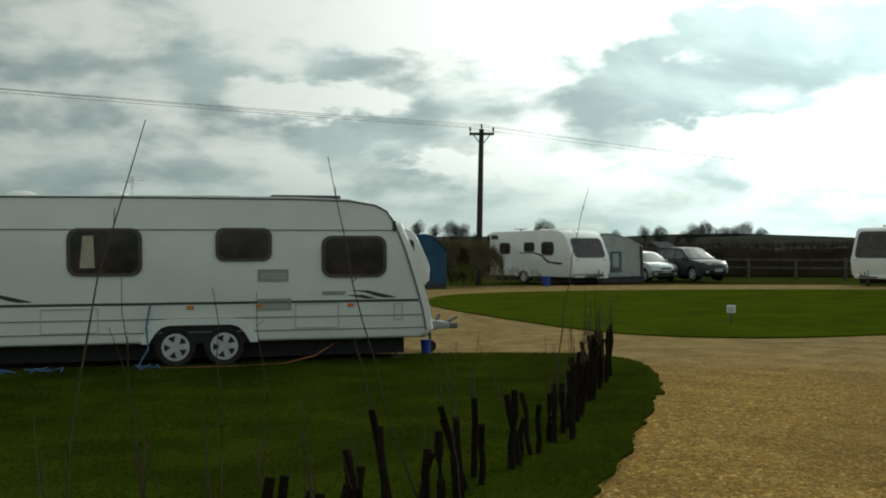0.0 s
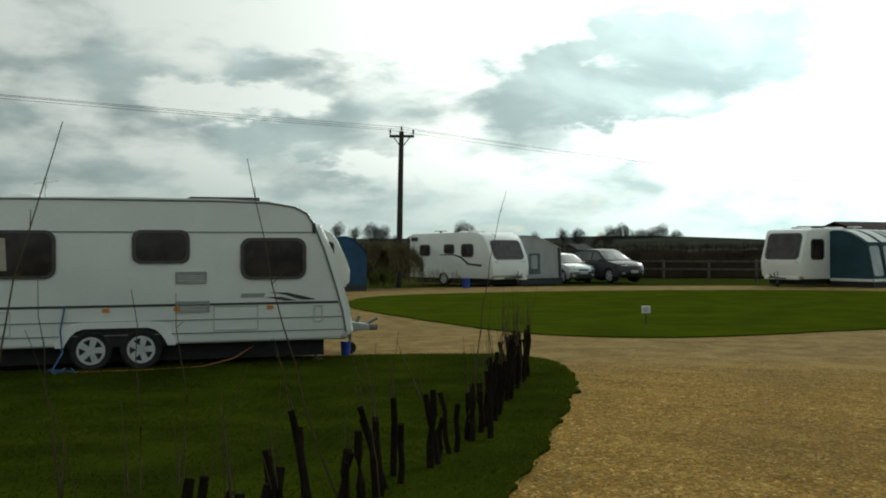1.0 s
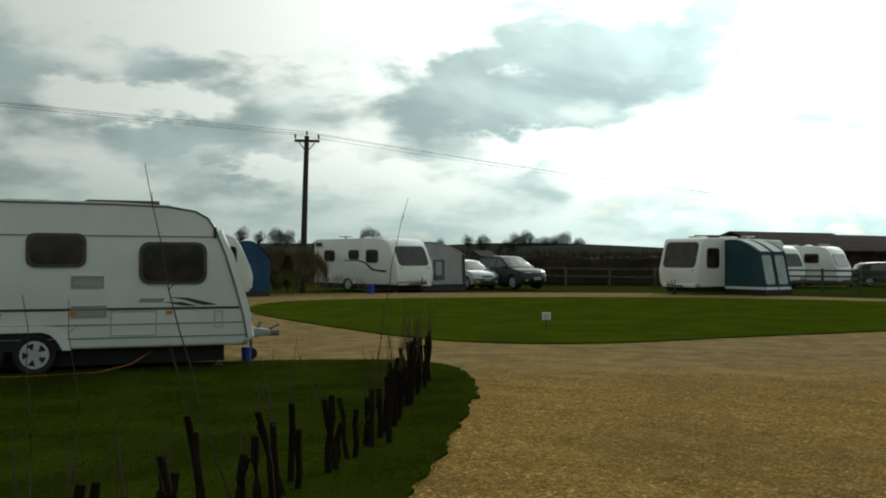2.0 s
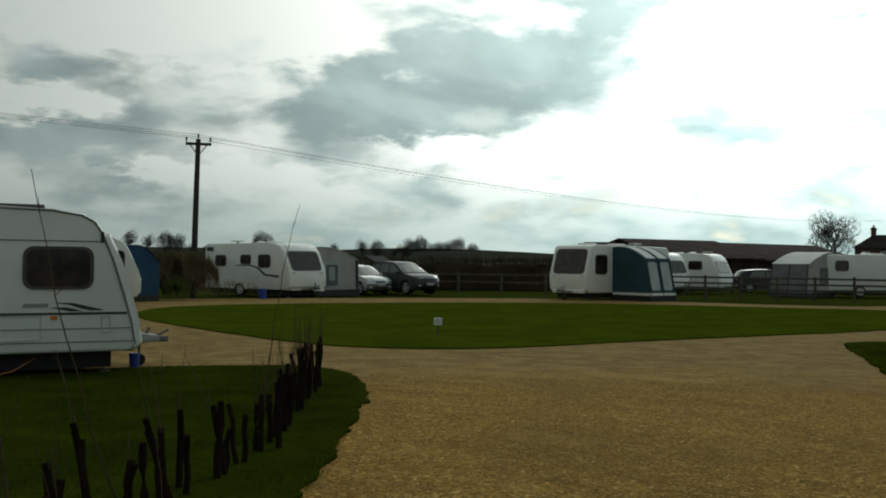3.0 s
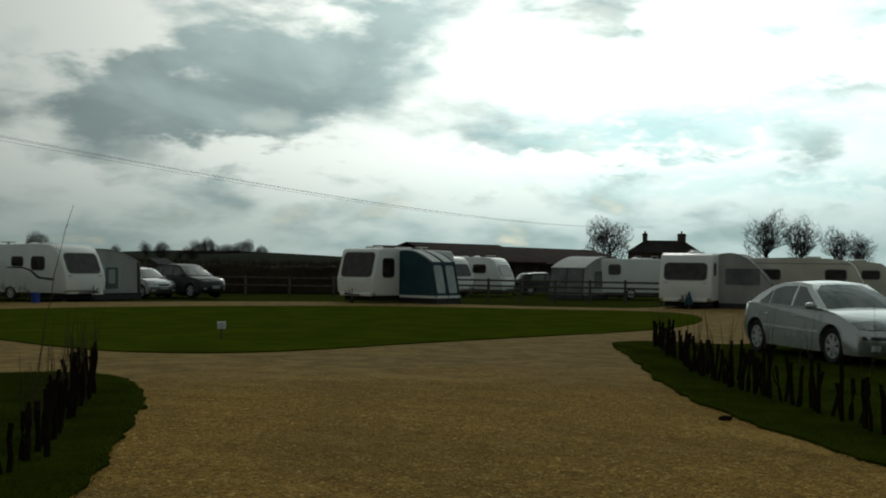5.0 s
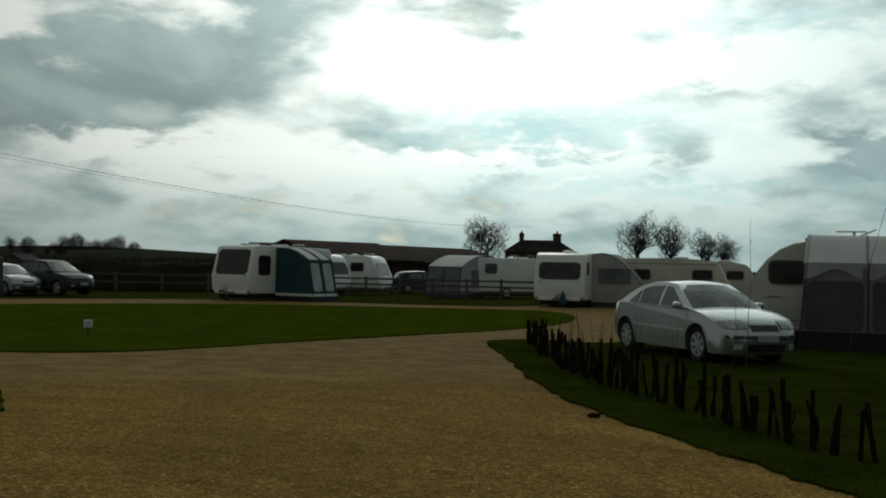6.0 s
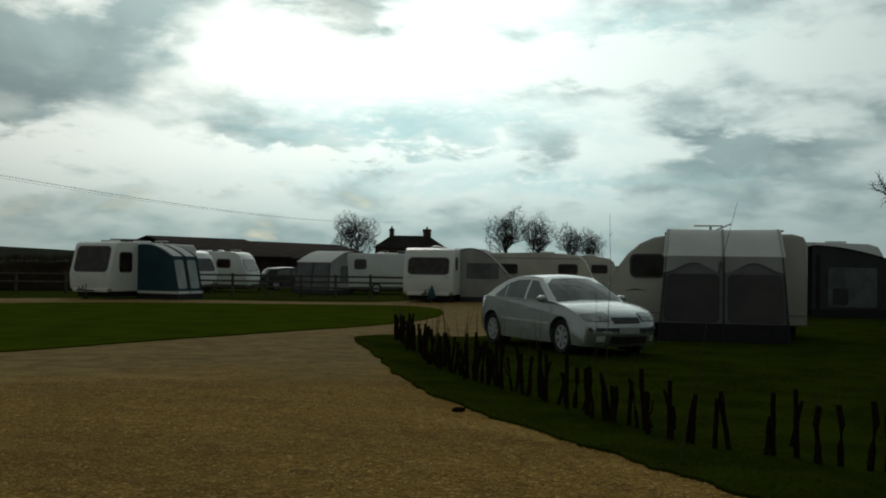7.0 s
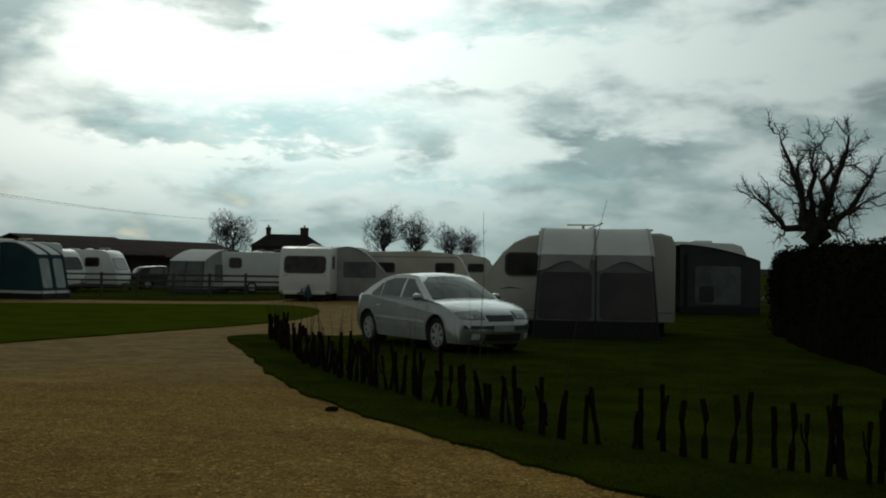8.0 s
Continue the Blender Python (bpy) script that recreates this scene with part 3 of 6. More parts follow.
def caravan(m, prof, W, label, panel=GRP, wheels=(-3.0,), windows=(), front=None, stripes=(), hatches=(), vents=(), hitch=True, roof_bits=(), belts=(), lower=None, spokes=5,
            nose=False, lamps=True, arch=True, r=0.31, lift=0.0):
    """A touring caravan: x towards the hitch, the origin under the front wall; prof: its side outline (x, z); lift: how far m stands above the ground."""
    top = thing("caravan", m, label, "caravan", "touring caravans")
    xs, zs = [p[0] for p in prof], [p[1] for p in prof]
    x_back, x_front, z_low, z_top = min(xs), max(xs), min(zs), max(zs)
    bm = bmesh.new()
    prism(bm, prof, -W / 2, W / 2, lambda u, v, w: (u, w, v), 0.055, 3)
    part("body", bm, panel, top)
    if nose:
        # a moulded front end standing proud of the side walls
        bm = bmesh.new()
        fwd = [p for p in prof if p[0] > x_front - 0.9 and p[1] < z_top - 0.36]
        edge = [(x + 0.11, z) for x, z in fwd]
        prism(bm, edge + [(x - 0.3, z) for x, z in reversed(fwd)], -W / 2 + 0.03, W / 2 - 0.03, lambda u, v, w: (u, w, v), 0.09, 3)
        part("front_moulding", bm, panel, top)
    # running gear, made deeper and black to paint in the shade underneath
    bm = bmesh.new()
    box(bm, x_back + 0.25, x_front - 0.35, -W * 0.41, W * 0.41, z_low - 0.25, z_low + 0.02)
    part("chassis_shade", bm, TYRE, top)
    for x in wheels:
        for s in (-1, 1):
            wheel(top, x, s * (W / 2 - 0.065), s, r=r, spokes=spokes, z=-lift)
    if arch:
        lo, hi = min(wheels) - 0.50, max(wheels) + 0.50
        zt = 2 * r + 0.06
        for s in (-1, 1):
            bm = bmesh.new()
            rise = [(0.0, z_low - 0.01), (0.03, z_low + 0.10), (0.10, z_low + 0.22), (0.18, zt - 0.07), (0.26, zt - 0.02), (0.38, zt)]
            pts = [(lo + a, z) for a, z in rise] + [(hi - a, z) for a, z in reversed(rise)]
            fall_in = [(0.12, z_low - 0.01), (0.15, z_low + 0.08), (0.21, z_low + 0.17), (0.29, zt - 0.12), (0.40, zt - 0.085)]
            inner = [(hi - a, z) for a, z in fall_in] + [(lo + a, z) for a, z in reversed(fall_in)]
            prism(bm, pts + inner, -0.01, 0.035, at_side(W / 2, s), 0.01, 1)
            part("wheel_arch", bm, panel, top)
            bm = bmesh.new()
            prism(bm, inner, -0.06, 0.004, at_side(W / 2, s))
            part("wheel_well", bm, TYRE, top)
    for s in (-1, 1):
        for x, z, w, h, *c in windows:
            if c and c[0] not in (0, s):
                continue
            side_window(top, W, s, x, z, w, h, len(c) > 1)
        for z, t, mat_s in belts:
            bm = bmesh.new()
            ends = [q for q in cross_at(prof, z)]
            prism(bm, [(ends[0] + 0.05, z - t / 2), (ends[1] - 0.06, z - t / 2), (ends[1] - 0.06, z + t / 2), (ends[0] + 0.05, z + t / 2)], 0.0, 0.010, at_side(W / 2, s))
            part("trim_line", bm, mat_s, top)
        for pts in stripes:
            bm = bmesh.new()
            prism(bm, pts, 0.0, 0.006, at_side(W / 2, s))
            part("decal", bm, STRIPE, top, "dark swoosh decal")
        for x, z, w, h in hatches:
            bm = bmesh.new()
            ring(bm, x, z, w, h, 0.016, at_side(W / 2, s), 0.014)
            part("locker_door", bm, PANEL_EDGE, top)
        for x, z, w, h in vents:
            bm = bmesh.new()
            ring(bm, x, z, w, h, 0.03, at_side(W / 2, s), 0.018)
            for k in range(5):
                zz = z - h / 2 + h * (k + 0.7) / 5.4
                prism(bm, [(x - w / 2, zz), (x + w / 2, zz), (x + w / 2, zz + h * 0.11), (x - w / 2, zz + h * 0.11)], 0.0, 0.012, at_side(W / 2, s))
            part("fridge_vent", bm, GRP_GREY, top, "grey louvred vent")
    if front:
        p0, p1, w, v0, v1 = front
        pl = on_slope(p0, p1)
        bm = bmesh.new()
        prism(bm, round_rect(w, v1 - v0, 0.20, 5, 0, (v0 + v1) / 2), -0.02, 0.022, pl, 0.01, 1)
        win = part("front_window", bm, ACRYLIC_EDGE, top, "wide smoked front window")
        bm = bmesh.new()
        prism(bm, round_rect(w - 0.12, v1 - v0 - 0.10, 0.16, 5, 0, (v0 + v1) / 2), -0.02, 0.028, pl)
        part("pane", bm, ACRYLIC, win)
        if lamps:
            for s in (-1, 1):
                bm = bmesh.new()
                prism(bm, round_rect(0.22, 0.07, 0.03, 3, s * W * 0.37, v0 - 0.10), -0.02, 0.02, pl)
                part("front_lamp", bm, LENS, top)
        bm = bmesh.new()
        box(bm, p0[0] - 0.16, p0[0] + 0.02, -W * 0.42, W * 0.42, z_low - 0.02, z_low + 0.14, 0.03)
        part("front_bumper", bm, panel, top)
    if hitch:
        hl = float(hitch)
        bm = bmesh.new()
        for s in (-1, 1):
            bar(bm, (x_front - 0.6, s * 0.55, z_low - 0.02), (x_front + 0.48 * hl, s * 0.04, z_low + 0.08), 0.035, n=6)
        box(bm, x_front + 0.44 * hl, x_front + 0.72 * hl, -0.05, 0.05, z_low + 0.04, z_low + 0.14, 0.02)
        bar(bm, (x_front + 0.50 * hl, 0, z_low + 0.12), (x_front + 0.72 * hl, 0, z_low + 0.24), 0.024, n=6)
        bar(bm, (x_front + 0.36 * hl, 0.02, z_low + 0.10), (x_front + 0.44 * hl, 0.02, z_low + 0.28), 0.03, n=6)
        drawbar = part("drawbar", bm, STEEL, top, "grey steel tow hitch")
        if hl > 1:
            bm = bmesh.new()
            prism(bm, [(x_front - 0.1, z_low + 0.02), (x_front + 0.62, z_low + 0.06), (x_front + 0.60, z_low + 0.16), (x_front - 0.1, z_low + 0.26)], -0.22, 0.22, lambda u, v, w: (u, w, v), 0.03, 2)
            part("drawbar_cover", bm, GRP_GREY, drawbar, "pale plastic drawbar cover")
        bm = bmesh.new()
        bar(bm, (x_front + 0.32 * hl, 0.12, 0.20 - lift), (x_front + 0.32 * hl, 0.12, z_low + 0.35), 0.024, n=8)
        part("jockey_post", bm, STEEL, drawbar)
        bm = bmesh.new()
        bar(bm, (x_front + 0.32 * hl, 0.08, 0.10 - lift), (x_front + 0.32 * hl, 0.16, 0.10 - lift), 0.10, n=14)
        part("jockey_wheel", bm, TYRE, drawbar)
    for x in (x_back + 0.5, x_front - 0.55):
        for s in (-1, 1):
            bm = bmesh.new()
            bar(bm, (x, s * W * 0.36, z_low), (x + 0.12, s * W * 0.36, 0.03 - lift), 0.02, n=6)
            box(bm, x + 0.05, x + 0.20, s * W * 0.36 - 0.07, s * W * 0.36 + 0.07, -lift, 0.035 - lift)
            part("steady_leg", bm, STEEL, top)
    for kind, x, y in roof_bits:
        bm = bmesh.new()
        if kind == "hatch":
            box(bm, x - 0.35, x + 0.35, y - 0.28, y + 0.28, z_top - 0.03, z_top + 0.07, 0.03)
            part("roof_light", bm, GRP, top)
        elif kind == "dome":
            n = 16
            for k in range(4):
                a0, a1 = k / 4 * math.pi / 2, (k + 1) / 4 * math.pi / 2
                bar(bm, (x, y, z_top - 0.02 + 0.12 * math.sin(a0)), (x, y, z_top - 0.02 + 0.12 * math.sin(a1)), 0.28 * math.cos(a0), max(0.28 * math.cos(a1), 0.01), n, False)
            part("roof_dome", bm, GRP, top)
        elif kind == "long":
            box(bm, x - 0.55, x + 0.55, y - 0.35, y + 0.35, z_top - 0.03, z_top + 0.06, 0.02)
            part("roof_window", bm, ACRYLIC_EDGE, top, "raised smoked roof window")
        elif kind == "aerial":
            bar(bm, (x, y, z_top - 0.02), (x, y, z_top + 0.24), 0.014, n=6)
            bar(bm, (x - 0.16, y - 0.02, z_top + 0.22), (x + 0.18, y + 0.02, z_top + 0.27), 0.012, n=6)
            bar(bm, (x - 0.03, y, z_top + 0.25), (x + 0.03, y, z_top + 0.25), 0.09, n=12)
            part("aerial", bm, GRP, top, "pale television aerial")
        elif kind == "airial_x":
            bar(bm, (x, y, z_top - 0.02), (x, y, z_top + 0.22), 0.035, n=8)
            box(bm, x - 0.30, x + 0.42, y - 0.10, y + 0.10, z_top + 0.20, z_top + 0.235, 0.01)
            box(bm, -0.42, 0.10, -0.09, 0.09, -0.02, 0.02, 0.01, pose(x - 0.12, y, z_top + 0.10, 0, 24, 0))
            part("aerial", bm, GRP, top, "white winged television aerial")
        elif kind == "vent":
            bar(bm, (x, y, z_top - 0.02), (x, y, z_top + 0.09), 0.06, n=10)
            box(bm, x - 0.28, x + 0.28, y - 0.2, y + 0.2, z_top + 0.07, z_top + 0.12, 0.02)
            part("roof_vent", bm, GRP_CREAM, top)
    return top


def cross_at(prof, z):
    """The least and greatest x at which the outline crosses height z."""
    xs = []
    for (ax, az), (bx, bz) in zip(prof, prof[1:] + prof[:1]):
        if (az > z) != (bz > z):
            xs.append(ax + (bx - ax) * (z - az) / (bz - az))
    return min(xs), max(xs)


def ring(bm, x, z, w, h, t, place, proud):
    """A raised rectangular frame."""
    for a, b, c, d in ((x - w / 2, x + w / 2, z + h / 2 - t, z + h / 2), (x - w / 2, x + w / 2, z - h / 2, z - h / 2 + t),
                       (x - w / 2, x - w / 2 + t, z - h / 2 + t, z + h / 2 - t), (x + w / 2 - t, x + w / 2, z - h / 2 + t, z + h / 2 - t)):
        prism(bm, [(a, c), (b, c), (b, d), (a, d)], 0.0, proud, place)


# the long twin-axle caravan beside the first lawn
PROF_A = [(-7.2, 0.30), (0.10, 0.30), (0.22, 0.42), (0.15, 0.75), (0.02, 1.22), (-0.14, 1.72), (-0.30, 2.12), (-0.42, 2.30), (-0.62, 2.40), (-1.05, 2.46), (-1.8, 2.49),
          (-4.0, 2.49), (-6.6, 2.48), (-7.0, 2.40), (-7.2, 2.2)]
van_a = caravan(pose(-0.725, 17.41, 0.057, 0, 0, 15.5) @ Matrix.Scale(0.967, 4), PROF_A, 2.3, "long white twin-axle touring caravan with smoked windows on the grass", wheels=(-3.66, -2.95),
                windows=((-0.97, 1.58, 1.02, 0.64), (-2.66, 1.765, 0.84, 0.50), (-4.66, 1.655, 1.05, 0.70, 0, 1)),
                belts=((0.89, 0.035, STRIPE), (1.985, 0.016, SEAM), (0.66, 0.014, SEAM), (0.46, 0.014, SEAM)),
                stripes=([(-1.05, 1.06), (-0.75, 1.05), (-0.35, 0.955), (-0.30, 0.935), (-0.50, 0.935), (-0.62, 0.96), (-0.80, 1.02)],
                         [(-1.1, 0.985), (-0.85, 0.985), (-0.6, 0.925), (-0.8, 0.925)],
                         [(-6.4, 1.06), (-6.1, 1.05), (-5.7, 0.955), (-5.65, 0.935), (-5.85, 0.935), (-5.97, 0.96), (-6.15, 1.02)]),
                hatches=((-1.55, 0.68, 0.68, 0.38), (-5.15, 0.66, 0.80, 0.36), (-0.27, 0.72, 0.14, 0.26)), vents=((-2.22, 1.30, 0.46, 0.18), (-2.2, 0.86, 0.50, 0.17)),
                roof_bits=(("long", -1.62, -0.2), ("hatch", -3.0, 0.2), ("dome", -4.55, -0.2), ("aerial", -4.28, -0.5), ("dome", -5.9, -0.1)), front=((0.21, 1.0), (-0.17, 2.05), 1.9, 0.15, 0.95), nose=True, hitch=1.12, lift=0.059, r=0.30)

PROF_B = [(-5.9, 0.34), (-0.05, 0.34), (0.12, 0.50), (0.14, 0.95), (0.02, 1.3), (-0.32, 2.05), (-0.55, 2.32), (-0.9, 2.47), (-1.5, 2.50), (-5.7, 2.46), (-5.9, 2.35)]
SWOOSH_B = [(-3.6, 1.42), (-2.6, 1.42), (-2.1, 1.30), (-1.6, 0.98), (-0.7, 0.90), (-0.55, 1.0), (-1.5, 1.06), (-2.05, 1.38), (-2.6, 1.48), (-3.6, 1.46)]
van_b = caravan(pose(6.70, 48.91, 0, 0, 0, -54), PROF_B, 2.3, "white touring caravan with dark swoosh and grey front window", wheels=(-3.3,),
                windows=((-1.6, 1.65, 0.85, 0.62), (-2.9, 1.72, 0.75, 0.45), (-4.7, 1.65, 0.80, 0.55), (-5.5, 2.2, 0.5, 0.2)), stripes=(SWOOSH_B,), roof_bits=(("hatch", -2.2, 0), ("dome", -3.4, 0.2), ("vent", -4.5, -0.3)),
                front=((0.02, 1.3), (-0.32, 2.05), 1.90, -0.08, 0.90))
van_a2 = caravan(pose(-0.92, 40.8, 0, 0, 0, 16), PROF_B, 2.25, "white touring caravan with smoked wrap-round front window", wheels=(-3.3,),
                 windows=((-0.95, 1.65, 0.95, 0.70),), front=((0.02, 1.3), (-0.32, 2.05), 1.95, 0.0, 0.82), roof_bits=(("hatch", -2.2, 0),), hitch=False)

PROF_C = [(-6.1, 0.34), (-0.1, 0.34), (0.10, 0.48), (0.16, 0.95), (0.10, 1.25), (-0.12, 2.15), (-0.28, 2.42), (-0.6, 2.52), (-2.5, 2.56), (-5.9, 2.50), (-6.1, 2.35)]
PROF_TALL = [(-6.1, 0.34), (-0.1, 0.34), (0.10, 0.48), (0.17, 0.95), (0.13, 1.18), (-0.20, 2.40), (-0.32, 2.52), (-0.6, 2.58), (-2.5, 2.60), (-5.9, 2.52), (-6.1, 2.35)]
van_c = caravan(pose(18.70, 46.58, 0, 0, 0, -153), PROF_TALL, 2.3, "white touring caravan with tall smoked front window and open side", wheels=(-3.5,),
                windows=((-0.88, 1.66, 0.86, 0.92), (-5.0, 1.7, 0.8, 0.6)), front=((0.13, 1.18), (-0.20, 2.40), 1.92, 0.03, 1.24), roof_bits=(("hatch", -1.2, 0), ("hatch", -3.4, 0), ("vent", -4.6, 0.2)))
van_e = caravan(pose(31.3, 38.2, 0, 0, 0, -140), PROF_C, 2.35, "white touring caravan with dark front window and hitch cover", wheels=(-3.5,),
                windows=((-0.75, 1.80, 0.6, 0.62),), front=((0.11, 1.25), (-0.12, 2.12), 1.95, 0.04, 0.86), roof_bits=(("dome", -1.4, 0.1), ("hatch", -3.0, 0)))

PROF_D = [(-4.8, 0.36), (-0.1, 0.36), (0.02, 0.5), (-0.02, 1.1), (-0.5, 2.1), (-0.75, 2.3), (-1.1, 2.36), (-4.6, 2.34), (-4.8, 2.2)]
van_d1 = caravan(pose(29.0, 55.6, 0, 0, 0, -62), PROF_D, 2.15, "older white caravan with sloping front behind the rail fence", wheels=(-2.6,), arch=False,
                 windows=((-1.3, 1.6, 0.7, 0.5),), front=((-0.02, 1.1), (-0.5, 2.1), 1.8, 0.1, 0.9), roof_bits=(("vent", -1.4, 0), ("hatch", -2.6, 0)), hitch=True)
van_d2 = caravan(pose(32.9, 57.2, 0, 0, 0, -52), PROF_D, 2.15, "small white caravan with sloping front behind the rail fence", wheels=(-2.6,), arch=False,
                 windows=((-1.5, 1.65, 0.9, 0.55),), front=((-0.02, 1.1), (-0.5, 2.1), 1.8, 0.1, 0.9), roof_bits=(("vent", -1.2, 0), ("dome", -2.2, 0.1), ("hatch", -3.2, 0)))
van_f = caravan(pose(40.6, 51.0, 0, 0, 0, -18), PROF_D, 2.2, "white caravan side-on behind the rail fence", wheels=(-2.9,), arch=False,
                windows=((-3.9, 1.72, 0.75, 0.6), (-0.95, 1.6, 0.4, 0.55)), belts=((0.62, 0.02, SEAM),), roof_bits=(("dome", -2.3, 0), ("hatch", -1.6, 0.2)))
PROF_H = [(-5.4, 0.36), (-0.1, 0.36), (0.0, 0.5), (-0.05, 1.0), (-0.55, 2.05), (-0.8, 2.24), (-1.6, 2.36), (-3.2, 2.40), (-5.2, 2.36), (-5.4, 2.2)]
van_h1 = caravan(pose(39.4, 35.2, 0, 0, 0, -48), PROF_H, 2.15, "old cream caravan with a dark side window", panel=GRP_CREAM, wheels=(-2.8,), arch=False,
                 windows=((-1.35, 1.62, 0.95, 0.5), (-4.2, 1.6, 0.9, 0.5)), belts=((2.12, 0.03, SEAM), (0.9, 0.03, SEAM)), roof_bits=(("hatch", -2.4, 0),))
van_h2 = caravan(pose(48.0, 41.0, 0, 0, 0, -48), PROF_H, 2.15, "old cream caravan parked further back", panel=GRP_CREAM, wheels=(-2.8,), arch=False,
                 windows=((-1.35, 1.62, 0.95, 0.5),), roof_bits=(("hatch", -1.9, 0),))

PROF_G = [(-4.9, 0.36), (0.0, 0.36), (0.10, 0.55), (0.06, 0.95), (-0.10, 1.35), (-0.30, 1.75), (-0.55, 2.10), (-0.85, 2.36), (-1.2, 2.52), (-1.7, 2.60), (-4.55, 2.62), (-4.8, 2.55), (-4.9, 2.35)]
van_g = caravan(pose(21.7, 18.6, 0, 0, 0, 128), PROF_G, 2.2, "cream caravan with rounded front and fitted awning", panel=GRP_CREAM, wheels=(-2.9,), spokes=5,
                windows=((-1.05, 1.80, 0.88, 0.60),), belts=((0.62, 0.02, SEAM),),
                stripes=([(-0.45, 1.16), (-0.75, 1.22), (-1.1, 1.16), (-0.75, 1.185)],),
                roof_bits=(("long", -2.0, -0.2), ("airial_x", -2.6, 0.4), ("vent", -4.1, 0.4)), front=((-0.10, 1.35), (-0.55, 2.10), 1.8, 0.05, 0.8))


# ---- awnings ----
def awning(m, length, depth, h_back, h_front, label, roof, wall, gable=None, front_windows=(), gable_windows=(), skirt=DARKTRIM, bulge=0.12, window=PVC, roof_stripes=(), stripe=CLOTH_WHITE,
           valance=None, posts=True, skirt_h=0.24, slant=0.0, band=None, taper=0.0, drop=1.0):
    """A caravan awning: x along the caravan's wall, y outwards, z up."""
    top = thing("awning", m, label, "awning", "caravan awnings")
    gable = gable or wall
    N = 10

    def roof_z(v):
        return h_back + (h_front - h_back) * v ** 1.6 + bulge * math.sin(math.pi * v)

    def roof_sheet(u0, u1, lift, v0=0.0, v1=1.0):
        b = bmesh.new()
        for dz in (lift, lift - 0.02):
            sheet(b, lambda u, v: (length * (u0 + (u1 - u0) * u), depth * (v0 + (v1 - v0) * v), roof_z(v0 + (v1 - v0) * v) + dz - 0.015 * math.sin(math.pi * u)), 6, N)
        return b
    part("roof", roof_sheet(-0.01, 1.01, 0.02), roof, top)
    for u0, u1 in roof_stripes:
        part("roof_stripe", roof_sheet(u0, u1, 0.032), stripe, top)
    bm = bmesh.new()
    box(bm, 0, length, depth - 0.03, depth, 0.22, h_front + 0.01)
    part("front_wall", bm, wall, top)
    # dark skirts also stand in for the shadow under the awnings
    bm = bmesh.new()
    box(bm, -0.01, length + 0.01, depth - 0.025, depth + 0.012, 0.0, skirt_h)
    part("skirt_and_shade", bm, skirt, top)
    for x in (0.0, length):
        s = -1 if x == 0.0 else 1
        pts = [(0, 0.22), (depth - 0.03, 0.22)] + [(depth * (1 - k / N) - (0.03 if k == 0 else 0), roof_z(1 - k / N)) for k in range(N + 1)]
        bm = bmesh.new()
        prism(bm, pts, 0.0, 0.025, lambda u, v, w: (x - s * w, u, v))
        end = part("end_wall", bm, gable, top)
        for i, (y0, y1, z0, z1, mat_w) in enumerate(gable_windows):
            bm = bmesh.new()
            prism(bm, round_rect(y1 - y0, z1 - z0, 0.08, 3, (y0 + y1) / 2, (z0 + z1) / 2), 0.0, 0.012 + 0.005 * i, lambda u, v, w: (x + s * w, u, v))
            part("window_panel", bm, mat_w, end)
        bm = bmesh.new()
        prism(bm, [(0, 0.0), (depth, 0.0), (depth, skirt_h), (0, skirt_h)], -0.012, 0.012, lambda u, v, w: (x + s * w, u, v))
        part("skirt_and_shade", bm, skirt, top)
    for x0, x1, z0, z1, mat_w in front_windows:
        bm = bmesh.new()
        prism(bm, round_rect(x1 - x0, z1 - z0, 0.12, 4, (x0 + x1) / 2, (z0 + z1) / 2), 0.0, 0.014, lambda u, v, w: (u, depth + w, v))
        part("window_panel", bm, mat_w, top)
    if valance:
        bm = bmesh.new()
        sheet(bm, lambda u, v: (length * u, depth + 0.02 + 0.02 * math.sin(9 * u), h_front + 0.02 - v * drop * (0.16 + 0.07 * math.cos(4 * math.pi * u))), 32, 2)
        part("valance", bm, valance, top)
    if posts:
        for x in (0.04, length / 2, length - 0.04):
            bm = bmesh.new()
            bar(bm, (x, depth + 0.02, 0.0), (x, depth + 0.02, h_front), 0.018, n=6)
            part("pole", bm, DARKTRIM, top)
    if band:
        z0, z1, mat_b = band
        bm = bmesh.new()
        box(bm, -0.02, length + 0.02, depth - 0.02, depth + 0.022, z0, z1)
        part("band", bm, mat_b, top)
        for x in (0.0, length):
            bm = bmesh.new()
            box(bm, x - 0.02, x + 0.02, 0.02, depth - 0.03, z0, z1)
            part("band", bm, mat_b, top)
    if slant:
        # the front leans out towards the ground
        for ob in top.children_recursive:
            for v in ob.data.vertices:
                if v.co.y > 0.05:
                    v.co.y += slant * (v.co.y / depth) * max(0.0, 1 - v.co.z / h_front)
    if taper:
        # the ends lean in towards the roof
        for ob in top.children_recursive:
            for v in ob.data.vertices:
                v.co.x += taper * (1 - 2 * v.co.x / length) * max(0.0, v.co.z / h_back)
    return top


